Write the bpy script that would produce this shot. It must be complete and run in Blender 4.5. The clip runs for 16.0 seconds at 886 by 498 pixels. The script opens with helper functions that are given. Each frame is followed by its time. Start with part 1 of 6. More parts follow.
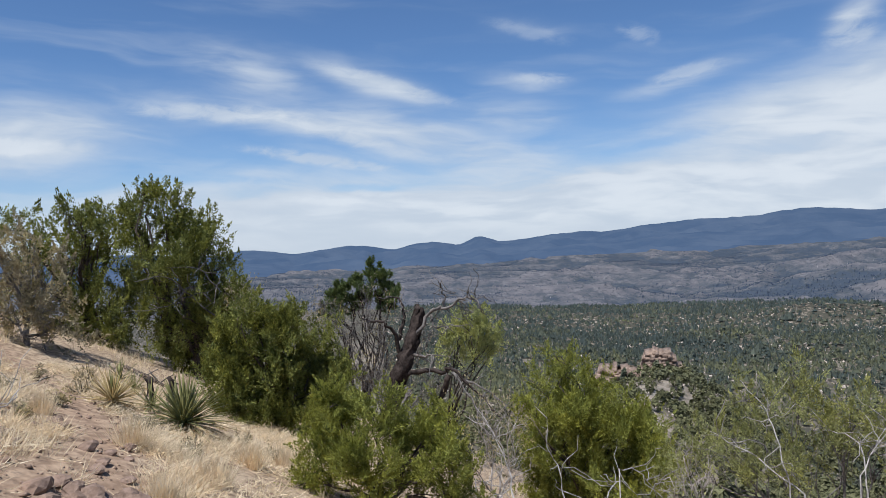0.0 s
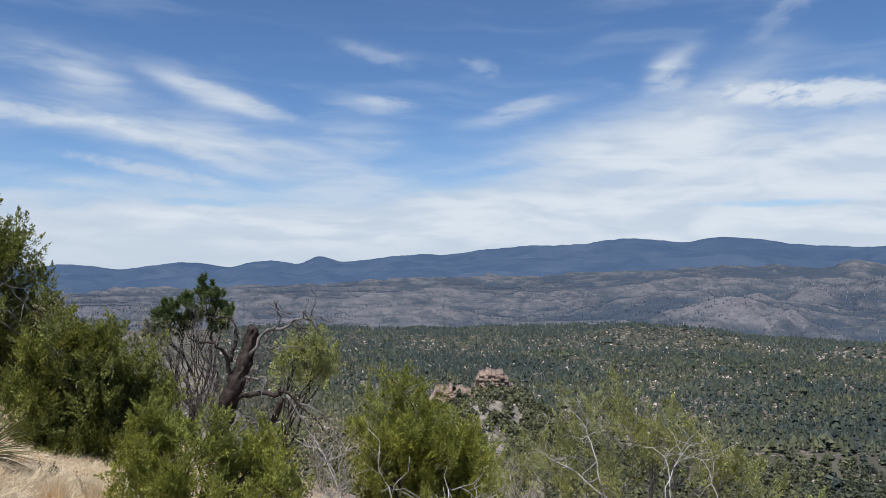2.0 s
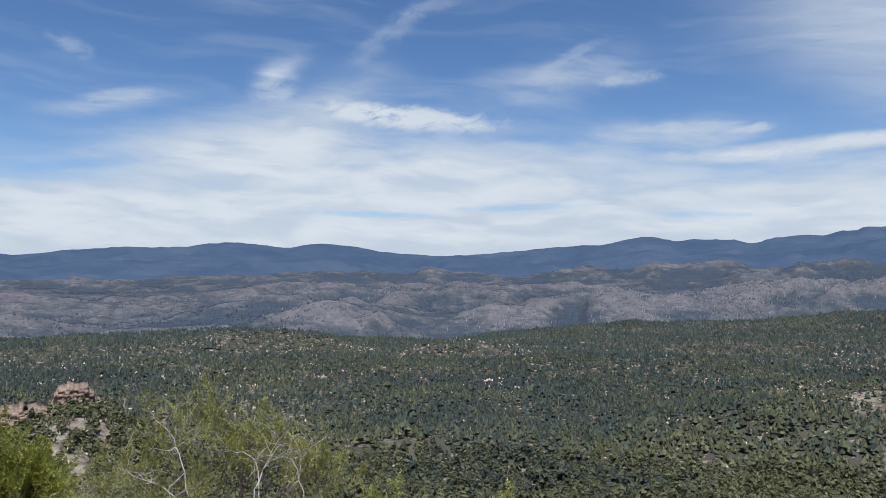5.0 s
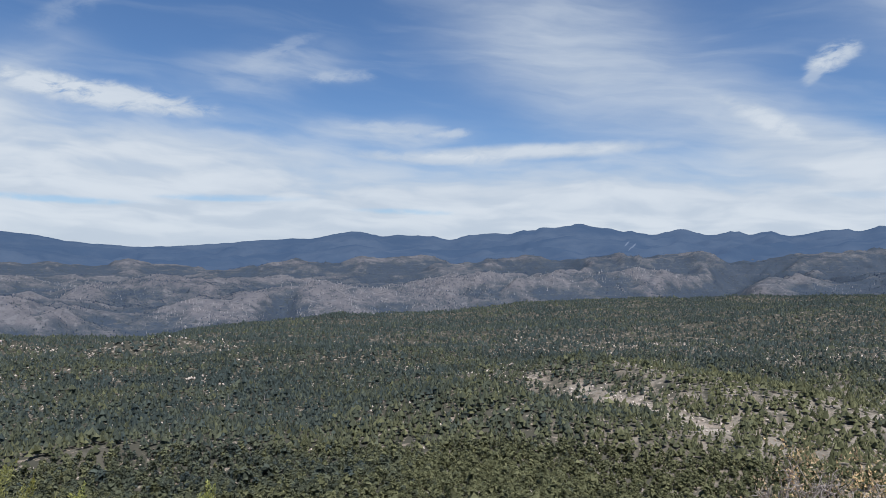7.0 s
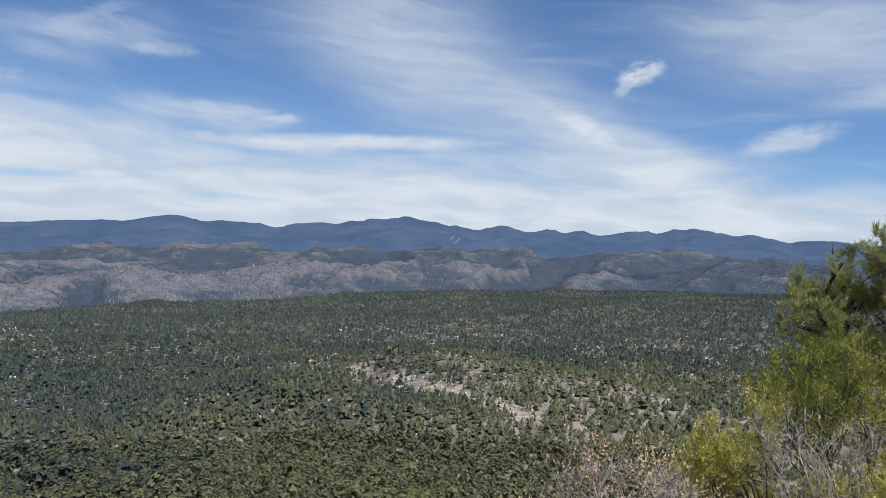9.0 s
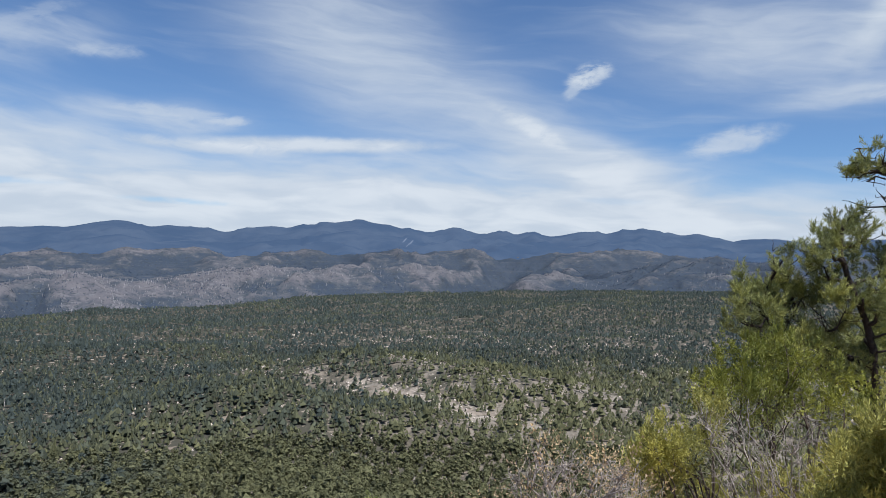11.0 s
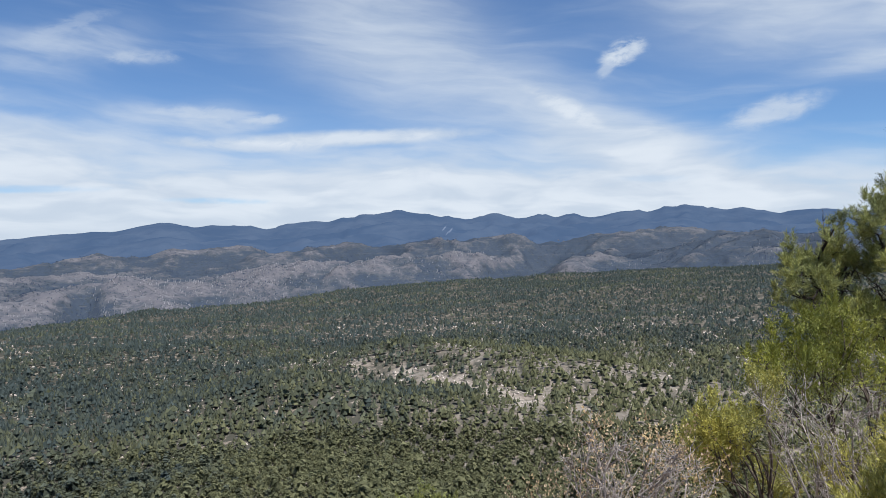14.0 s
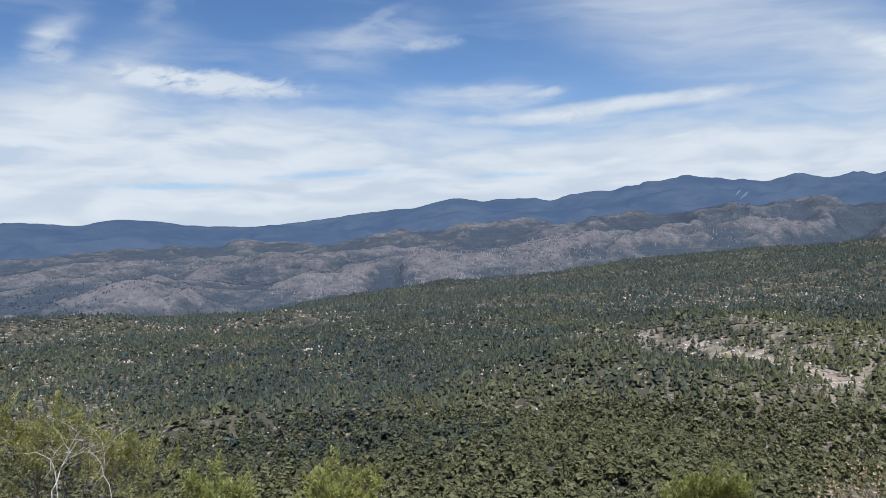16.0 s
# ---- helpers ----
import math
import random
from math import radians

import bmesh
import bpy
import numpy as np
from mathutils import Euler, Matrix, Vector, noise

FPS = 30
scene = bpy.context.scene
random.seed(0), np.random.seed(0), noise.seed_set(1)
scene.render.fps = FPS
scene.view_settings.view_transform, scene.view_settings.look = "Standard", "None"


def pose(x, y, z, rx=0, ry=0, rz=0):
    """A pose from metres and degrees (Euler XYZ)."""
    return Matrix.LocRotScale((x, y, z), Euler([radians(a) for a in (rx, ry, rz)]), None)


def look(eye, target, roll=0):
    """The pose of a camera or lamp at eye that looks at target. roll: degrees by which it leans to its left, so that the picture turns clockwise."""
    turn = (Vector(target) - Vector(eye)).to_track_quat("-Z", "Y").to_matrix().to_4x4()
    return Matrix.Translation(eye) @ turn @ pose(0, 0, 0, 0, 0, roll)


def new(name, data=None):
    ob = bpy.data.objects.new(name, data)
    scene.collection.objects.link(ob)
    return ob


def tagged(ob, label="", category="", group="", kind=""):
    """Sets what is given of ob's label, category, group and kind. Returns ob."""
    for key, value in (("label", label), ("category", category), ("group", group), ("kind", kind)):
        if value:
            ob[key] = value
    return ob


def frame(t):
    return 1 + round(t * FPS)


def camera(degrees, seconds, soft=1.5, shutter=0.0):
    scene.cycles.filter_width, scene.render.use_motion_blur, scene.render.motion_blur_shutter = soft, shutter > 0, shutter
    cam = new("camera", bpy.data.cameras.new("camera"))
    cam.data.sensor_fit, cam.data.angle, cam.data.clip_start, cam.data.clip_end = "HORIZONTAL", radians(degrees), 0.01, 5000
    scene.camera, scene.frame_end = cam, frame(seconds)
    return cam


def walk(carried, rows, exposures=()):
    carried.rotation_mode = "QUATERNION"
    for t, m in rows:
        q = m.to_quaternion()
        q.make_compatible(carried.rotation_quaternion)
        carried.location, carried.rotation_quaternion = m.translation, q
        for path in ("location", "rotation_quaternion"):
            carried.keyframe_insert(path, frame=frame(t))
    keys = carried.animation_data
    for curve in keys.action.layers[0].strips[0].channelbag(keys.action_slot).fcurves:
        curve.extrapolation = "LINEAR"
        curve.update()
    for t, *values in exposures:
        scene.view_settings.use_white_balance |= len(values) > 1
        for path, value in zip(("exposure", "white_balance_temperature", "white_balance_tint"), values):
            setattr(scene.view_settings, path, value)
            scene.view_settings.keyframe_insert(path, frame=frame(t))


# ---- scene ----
import functools

# ---------------------------------------------------------------- the camera and its walk
cam = camera(61.74, 16.0, soft=0.75)

# seconds, heading (clockwise from +y), pitch, lean
TURN = [
    (0, -47.28, -0.26, -2.24), (0.5, -44.22, 0.55, -1.48), (1, -41.15, 0.94, -0.84), (1.5, -38.12, 1.02, -0.64),
    (2, -35.00, 1.06, -0.70), (2.5, -31.43, 1.08, -0.55), (3, -26.98, 1.25, -0.49), (3.5, -21.88, 1.39, -0.29),
    (4, -16.35, 1.56, -0.21), (4.2, -14.10, 1.59, -0.04), (6.5, 11.80, 1.07, 0.40), (7, 17.12, 0.96, 0.85),
    (7.5, 21.97, 0.81, 1.34), (8, 25.88, 0.62, 2.07), (8.5, 28.56, 0.55, 2.56), (8.7, 29.45, 0.56, 2.6),
    (10.8, 33.15, 0.92, 1.78), (11, 34.02, 0.94, 1.77), (11.5, 37.24, 1.05, 1.93), (12, 41.68, 1.27, 2.55),
    (12.5, 46.31, 1.26, 2.48), (13, 49.34, 1.24, 2.19), (13.5, 43.49, 0.74, 0.58), (14, 30.93, -0.06, -1.03),
    (14.5, 21.48, -0.60, -1.64), (15, 15.46, -1.06, -1.94), (15.5, 11.26, -1.44, -2.51), (16, 9.20, -1.66, -2.68),
]
EYE = 1.6


def way(az, el):
    a, e = radians(az), radians(el)
    return Vector((math.sin(a) * math.cos(e), math.cos(a) * math.cos(e), math.sin(e)))


def stand(heading):
    """The eye: the phone swings round the body at arm's length."""
    r = 0.2 + 0.15 * min(max(heading / 30, 0), 1)
    return Vector((r * math.sin(radians(heading)), r * math.cos(radians(heading)), EYE))


walk(cam, [(t, look(stand(h), stand(h) + way(h, p) * 10, r)) for t, h, p, r in TURN], [(t, e, 6150, 10) for t, e in ((0, 0.28), (4.2, 0.26), (6.5, 0.20), (7.5, 0.23), (8.7, 0.27), (11.5, 0.28), (12.5, 0.37), (13.5, 0.42), (14.5, 0.32), (16, 0.32))])

# ---------------------------------------------------------------- world, sun and exposure
SUN_AZ, SUN_EL = 170.0, 66.0
CLOUD, SKY = 1.0, 0.083
world = bpy.data.worlds.new("sky")
scene.world = world
world.use_nodes = True
wt = world.node_tree
wt.nodes.clear()


def link(tree, value, socket):
    if isinstance(value, (int, float)):
        socket.default_value = value
    elif isinstance(value, (tuple, list)):
        socket.default_value = value
    else:
        tree.links.new(value, socket)


def calc(tree, op, a, b=0.0, c=0.0, clamp=False):
    n = tree.nodes.new("ShaderNodeMath")
    n.operation, n.use_clamp = op, clamp
    for v, s in zip((a, b, c), n.inputs):
        link(tree, v, s)
    return n.outputs[0]


def ramp01(tree, v, lo, hi, a=0.0, b=1.0):
    n = tree.nodes.new("ShaderNodeMapRange")
    n.interpolation_type = "SMOOTHSTEP"
    for x, i in zip((v, lo, hi, a, b), (0, 1, 2, 3, 4)):
        link(tree, x, n.inputs[i])
    return n.outputs[0]


def grain(tree, vec, scale, detail=4.0, rough=0.55, distort=0.0):
    n = tree.nodes.new("ShaderNodeTexNoise")
    link(tree, vec, n.inputs["Vector"])
    n.inputs["Scale"].default_value, n.inputs["Detail"].default_value = scale, detail
    n.inputs["Roughness"].default_value, n.inputs["Distortion"].default_value = rough, distort
    return n.outputs["Fac"]


def mixc(tree, f, a, b, how="MIX"):
    n = tree.nodes.new("ShaderNodeMix")
    n.data_type, n.blend_type = "RGBA", how
    link(tree, f, n.inputs[0])
    link(tree, a, n.inputs[6])
    link(tree, b, n.inputs[7])
    return n.outputs[2]


def xyz(tree, x, y, z=0.0):
    n = tree.nodes.new("ShaderNodeCombineXYZ")
    for v, s in zip((x, y, z), n.inputs):
        link(tree, v, s)
    return n.outputs[0]


sky = wt.nodes.new("ShaderNodeTexSky")
sky.sky_type = "NISHITA"
sky.sun_disc = False
sky.sun_elevation, sky.sun_rotation = radians(SUN_EL), radians(SUN_AZ)
sky.altitude, sky.air_density, sky.dust_density, sky.ozone_density = 1900, 1.0, 0.6, 1.6

tc = wt.nodes.new("ShaderNodeTexCoord")
sep = wt.nodes.new("ShaderNodeSeparateXYZ")
wt.links.new(tc.outputs["Generated"], sep.inputs[0])
dx, dy, dz = sep.outputs
AZ0 = calc(wt, "MULTIPLY", calc(wt, "ARCTAN2", dx, dy), 57.2958)
EL0 = calc(wt, "MULTIPLY", calc(wt, "ARCSINE", dz), 57.2958)
# the wind bends every streak a little
w1 = grain(wt, xyz(wt, calc(wt, "MULTIPLY", AZ0, 0.06), calc(wt, "MULTIPLY", EL0, 0.16), 3.1), 1.0, 3, 0.5)
w2 = grain(wt, xyz(wt, calc(wt, "MULTIPLY", AZ0, 0.06), calc(wt, "MULTIPLY", EL0, 0.16), 7.7), 1.0, 3, 0.5)
w3 = grain(wt, xyz(wt, calc(wt, "MULTIPLY", AZ0, 0.3), calc(wt, "MULTIPLY", EL0, 0.9), 1.7), 1.0, 3, 0.5)
AZ = calc(wt, "ADD", AZ0, calc(wt, "MULTIPLY", calc(wt, "SUBTRACT", w1, 0.5), 9.0))
EL = calc(wt, "ADD", calc(wt, "ADD", EL0, calc(wt, "MULTIPLY", calc(wt, "SUBTRACT", w2, 0.5), 3.4)),
          calc(wt, "MULTIPLY", calc(wt, "SUBTRACT", w3, 0.5), 0.4))
streak = grain(wt, xyz(wt, calc(wt, "MULTIPLY", AZ, 0.075), calc(wt, "MULTIPLY", calc(wt, "ADD", EL, calc(wt, "MULTIPLY", AZ, 0.05)), 0.55), 0.0), 1.0, 4, 0.5, 0.3)
fluff = grain(wt, xyz(wt, calc(wt, "MULTIPLY", AZ, 0.16), calc(wt, "MULTIPLY", calc(wt, "ADD", EL, calc(wt, "MULTIPLY", AZ, 0.03)), 0.75), 5.0), 1.0, 4, 0.5, 0.2)
fluff = ramp01(wt, fluff, 0.3, 0.7)
cover = ramp01(wt, streak, 0.45, 0.9, 0.0, 0.26)


def cloud(az, el, long, thick, lean, dense, wisp=0.5):
    """One cloud: where it stands, its half length and half height in degrees, its lean and how white it is."""
    global cover
    c, s = math.cos(radians(lean)), math.sin(radians(lean))
    ua, ue = calc(wt, "SUBTRACT", AZ, az), calc(wt, "SUBTRACT", EL, el)
    u = calc(wt, "MULTIPLY", calc(wt, "ADD", calc(wt, "MULTIPLY", ua, c), calc(wt, "MULTIPLY", ue, s)), 1 / long)
    v = calc(wt, "MULTIPLY", calc(wt, "SUBTRACT", calc(wt, "MULTIPLY", ue, c), calc(wt, "MULTIPLY", ua, s)), 1 / thick)
    q = calc(wt, "ADD", calc(wt, "MULTIPLY", u, u), calc(wt, "MULTIPLY", v, v))
    m = calc(wt, "MULTIPLY", calc(wt, "POWER", 2.718, calc(wt, "MULTIPLY", q, -1.6)), dense)
    m = calc(wt, "MULTIPLY", m, calc(wt, "ADD", 1.0 - wisp, calc(wt, "MULTIPLY", fluff, 2 * wisp)))
    if dense > 0:
        cover = calc(wt, "ADD", cover, m)
    else:
        cover = calc(wt, "MULTIPLY", cover, calc(wt, "ADD", 1.0, m, clamp=True))


def cloudlet(az, el, long, thick, lean, dense, frill=0.8):
    """A small crisp cloud with a torn edge."""
    global cover
    c, s = math.cos(radians(lean)), math.sin(radians(lean))
    ua, ue = calc(wt, "SUBTRACT", AZ0, az), calc(wt, "SUBTRACT", EL0, el)
    u = calc(wt, "MULTIPLY", calc(wt, "ADD", calc(wt, "MULTIPLY", ua, c), calc(wt, "MULTIPLY", ue, s)), 1 / long)
    v = calc(wt, "MULTIPLY", calc(wt, "SUBTRACT", calc(wt, "MULTIPLY", ue, c), calc(wt, "MULTIPLY", ua, s)), 1 / thick)
    q = calc(wt, "ADD", calc(wt, "MULTIPLY", u, u), calc(wt, "MULTIPLY", v, v))
    m = calc(wt, "MULTIPLY", calc(wt, "POWER", 2.718, calc(wt, "MULTIPLY", q, -1.0)), calc(wt, "ADD", 1.0, calc(wt, "MULTIPLY", calc(wt, "SUBTRACT", torn, 0.5), 4.0 * frill)))
    cover = calc(wt, "ADD", cover, ramp01(wt, m, 0.12, 1.0, 0.0, dense))


torn = grain(wt, xyz(wt, calc(wt, "MULTIPLY", AZ0, 0.5), calc(wt, "MULTIPLY", calc(wt, "ADD", EL0, calc(wt, "MULTIPLY", AZ0, -0.1)), 1.1), 2.0), 1.0, 6, 0.6, 0.5)


def slit(az, el, long, thick, lean, deep):
    """A narrow torn gap through which the blue shows."""
    global cover
    c, s = math.cos(radians(lean)), math.sin(radians(lean))
    ua, ue = calc(wt, "SUBTRACT", AZ0, az), calc(wt, "SUBTRACT", EL0, el)
    u = calc(wt, "MULTIPLY", calc(wt, "ADD", calc(wt, "MULTIPLY", ua, c), calc(wt, "MULTIPLY", ue, s)), 1 / long)
    v = calc(wt, "MULTIPLY", calc(wt, "SUBTRACT", calc(wt, "MULTIPLY", ue, c), calc(wt, "MULTIPLY", ua, s)), 1 / thick)
    q = calc(wt, "ADD", calc(wt, "MULTIPLY", u, u), calc(wt, "MULTIPLY", v, v))
    m = calc(wt, "MULTIPLY", calc(wt, "POWER", 2.718, calc(wt, "MULTIPLY", q, -1.0)), calc(wt, "ADD", 1.0, calc(wt, "MULTIPLY", calc(wt, "SUBTRACT", torn, 0.5), 2.4)))
    cover = calc(wt, "MULTIPLY", cover, calc(wt, "SUBTRACT", 1.0, ramp01(wt, m, 0.1, 1.0, 0.0, deep)))


# blue gaps first, then the banks, then single streaks
cloud(-40, 17, 24, 4.5, 0, -0.8, 0.1)
cloud(-33, 8.5, 8, 2.2, -8, -0.9, 0.1)
cloud(0, 16, 14, 4, 0, -0.6, 0.1)
cloud(7, 12, 10, 1.6, -3, -0.9, 0.1)
cloud(58, 6.0, 6, 2.5, -12, -0.9, 0.1)
cloud(17, 10.7, 11, 1.3, 0, -0.85, 0.1)
cloud(70, 12, 10, 3, 10, -0.6, 0.1)
cloud(-10, 5.0, 24, 4.2, 2, 1.5, 0.35)
cloud(25, 5.0, 22, 2.9, 0, 1.3, 0.35)
cloud(-40, 2.5, 40, 3.4, 0, 1.7, 0.45)
cloud(40, 2.5, 50, 3.0, 0, 1.6, 0.45)
cloud(46, 6.5, 12, 2.6, -25, 1.7, 0.3)
cloud(-19, 8.4, 8, 2.6, 6, 1.9, 0.3)
cloud(-15, 11, 5, 2.0, 30, 0.7, 0.4)
cloud(-2, 7.5, 12, 2.0, 0, 1.0, 0.3)
cloud(-78, 8, 8, 2.0, 4, 1.5, 0.4)
cloud(-58, 9.4, 11, 1.3, -9, 0.7, 0.5)
cloud(-48, 8.3, 9, 2.0, -14, 0.9, 0.5)
cloud(-51.5, 12.6, 5.5, 0.8, -17, 1.3, 0.4)
cloud(-62, 13.5, 5, 1.6, -10, 0.5, 0.7)
cloud(-40, 12.2, 3.4, 0.6, -8, 0.3, 0.6)
cloud(-40, 15.8, 3.4, 0.6, -8, 0.12, 0.6)
cloud(-40.5, 9.8, 4, 1.2, 0, 0.4, 0.6)
cloud(-29, 11.4, 4, 1.0, 14, 0.3, 0.6)
cloud(-18.1, 13.6, 1.8, 1.4, 20, 0.55, 0.6)
cloud(8.9, 13.8, 2.6, 0.7, -4, 0.25, 0.5)
cloud(3, 13.6, 7, 1.8, 12, 0.35, 0.6)
cloud(12, 10.0, 6, 0.8, -3, 0.5, 0.6)
cloud(28, 15, 12, 6, -30, 0.45, 0.1)
cloud(64.5, 17.0, 3.5, 1.5, 60, 0.6, 0.6)
cloud(55, 16.5, 9, 2.5, -10, 0.35, 0.2)
cloud(64, 12.4, 6, 1.0, 4, 0.5, 0.5)
cloud(76, 8.6, 5, 1.5, 10, 0.7, 0.5)
cloud(62, 16, 15, 4, 0, 0.45, 0.15)
cloud(28, 16, 10, 5, -25, 0.35, 0.1)
cloud(-33, 6.2, 7, 0.8, 4, -0.5, 0.4)
fibre = grain(wt, xyz(wt, calc(wt, "MULTIPLY", AZ0, 0.22), calc(wt, "MULTIPLY", calc(wt, "ADD", EL, calc(wt, "MULTIPLY", AZ, 0.12)), 1.5), 9.0), 1.0, 6, 0.6, 0.4)
fray = calc(wt, "MULTIPLY", ramp01(wt, fibre, 0.28, 0.72, -0.17, 0.17), ramp01(wt, cover, 0.5, 1.7, 1.0, 0.12))
cover = calc(wt, "MULTIPLY", cover, calc(wt, "ADD", 1.0, fray))
cloudlet(-7.8, 11.25, 6.2, 0.85, -4, 1.9, 0.95)
cloudlet(-11.5, 11.8, 2.6, 0.6, -6, 0.9, 0.9)
cloudlet(44.9, 14.2, 1.5, 0.75, 18, 1.3, 1.1)
cloudlet(43.8, 13.4, 1.2, 0.5, 50, 0.5, 1.0)
cloudlet(55.2, 9.2, 3.0, 0.9, 12, 0.9, 0.6)
cloudlet(24.0, 8.5, 9.0, 0.55, 2, 1.7, 0.35)
cloudlet(16.0, 7.9, 6.0, 0.45, -2, 1.0, 0.5)
cloudlet(40.6, 10.3, 3.2, 0.7, -28, 1.1, 0.7)
cloudlet(64.4, 16.6, 3.0, 1.0, 68, 0.6, 0.4)
cloudlet(-50.9, 12.4, 4.6, 0.5, -17, 0.6, 0.7)
cloudlet(-31.9, 14.9, 1.5, 0.6, -20, 0.25, 0.9)
cloudlet(-40.1, 15.7, 3.2, 0.55, -16, 0.16, 0.8)
cloudlet(9.0, 13.8, 2.4, 0.5, 5, 0.4, 0.9)
cloudlet(-9.4, 17.3, 4.2, 0.9, 38, 0.15, 0.7)
cloudlet(-5.2, 19.7, 3.4, 0.6, 20, 0.14, 0.8)
cloudlet(-18.0, 13.3, 1.6, 1.2, 20, 0.5, 0.9)
cloudlet(-63.5, 10.3, 6.0, 0.6, -2, 0.75, 0.8)
cloudlet(-55.0, 8.8, 5.0, 0.65, -17, 0.6, 0.8)
cloudlet(-56.5, 6.9, 5.5, 0.45, -9, 0.7, 0.7)
cloudlet(-54.0, 3.8, 5.0, 0.5, -1, 0.9, 0.6)
cloudlet(-77.0, 7.7, 4.5, 0.7, 0, 1.0, 0.6)
cloudlet(-28.6, 11.8, 2.6, 0.5, 10, 0.35, 0.9)
cloudlet(-39.2, 12.3, 2.0, 0.4, -5, 0.35, 1.0)
cloudlet(14.0, 10.1, 4.5, 0.5, -4, 0.4, 1.0)
cloudlet(17.6, 9.8, 1.6, 0.35, 5, 0.5, 0.9)
cloudlet(4.0, 15.2, 3.2, 0.6, 25, 0.18, 1.1)
cloudlet(66.0, 12.2, 4.5, 0.6, 4, 0.35, 0.8)
thick = ramp01(wt, cover, 0.9, 2.6)
cover = calc(wt, "SUBTRACT", 1.0, calc(wt, "POWER", 2.718, calc(wt, "MULTIPLY", cover, -1.5 * CLOUD)))
low = ramp01(wt, EL0, -1.0, 7.0, 0.5, 0.0)
cover = calc(wt, "MINIMUM", calc(wt, "ADD", cover, low), 0.96)
slit(-10.5, 3.9, 5.5, 0.28, -1, 0.62)
slit(-1.0, 4.35, 3.0, 0.2, 0, 0.4)
slit(1.5, 4.5, 5.0, 0.28, 1, 0.42)
slit(14.0, 3.8, 3.6, 0.24, -1, 0.55)
slit(29.0, 7.3, 2.6, 0.4, 1, 0.3)
slit(2.0, 9.7, 3.2, 0.45, -2, 0.45)
slit(-52.8, 4.65, 3.6, 0.35, -1, 0.5)
slit(-64.0, 5.6, 5.0, 0.4, -3, 0.4)
slit(-60.0, 8.5, 5.0, 0.4, -4, 0.35)
slit(-31.0, 7.0, 5.0, 0.45, 8, 0.4)
slit(47.0, 4.9, 2.8, 0.3, -1, 0.18)
bright = mixc(wt, calc(wt, "ADD", calc(wt, "MULTIPLY", fluff, 0.35), calc(wt, "MULTIPLY", thick, 0.6), clamp=True), (5.7, 6.3, 7.0, 1), (7.4, 7.75, 8.05, 1))
deep = mixc(wt, 1.0, sky.outputs[0], (0.76, 0.93, 1.10, 1), "MULTIPLY")
bg = wt.nodes.new("ShaderNodeBackground")
wt.links.new(mixc(wt, cover, deep, bright), bg.inputs[0])
bg.inputs[1].default_value = SKY
wo = wt.nodes.new("ShaderNodeOutputWorld")
wt.links.new(bg.outputs[0], wo.inputs[0])

lamp = bpy.data.lights.new("sun", "SUN")
lamp.energy, lamp.angle, lamp.color = 4.8, radians(0.53), (1.0, 0.965, 0.915)
sun = new("sun", lamp)
sun.matrix_world = look(way(SUN_AZ, SUN_EL) * 100, (0, 0, 0))

# ---------------------------------------------------------------- materials


def shader(name, rough=0.9, spec=0.2):
    m = bpy.data.materials.new(name)
    m.use_nodes = True
    t = m.node_tree
    b = t.nodes["Principled BSDF"]
    b.inputs["Roughness"].default_value = rough
    b.inputs["Specular IOR Level"].default_value = spec
    return m, t, b


def where(t):
    n = t.nodes.new("ShaderNodeNewGeometry")
    return n.outputs["Position"]


def island(t):
    n = t.nodes.new("ShaderNodeNewGeometry")
    return n.outputs["Random Per Island"]


def attr(t, name):
    n = t.nodes.new("ShaderNodeAttribute")
    n.attribute_name = name
    return n.outputs["Fac"]


def relief(t, b, height, strength, dist):
    n = t.nodes.new("ShaderNodeBump")
    n.inputs["Strength"].default_value, n.inputs["Distance"].default_value = strength, dist
    link(t, height, n.inputs["Height"])
    t.links.new(n.outputs[0], b.inputs["Normal"])


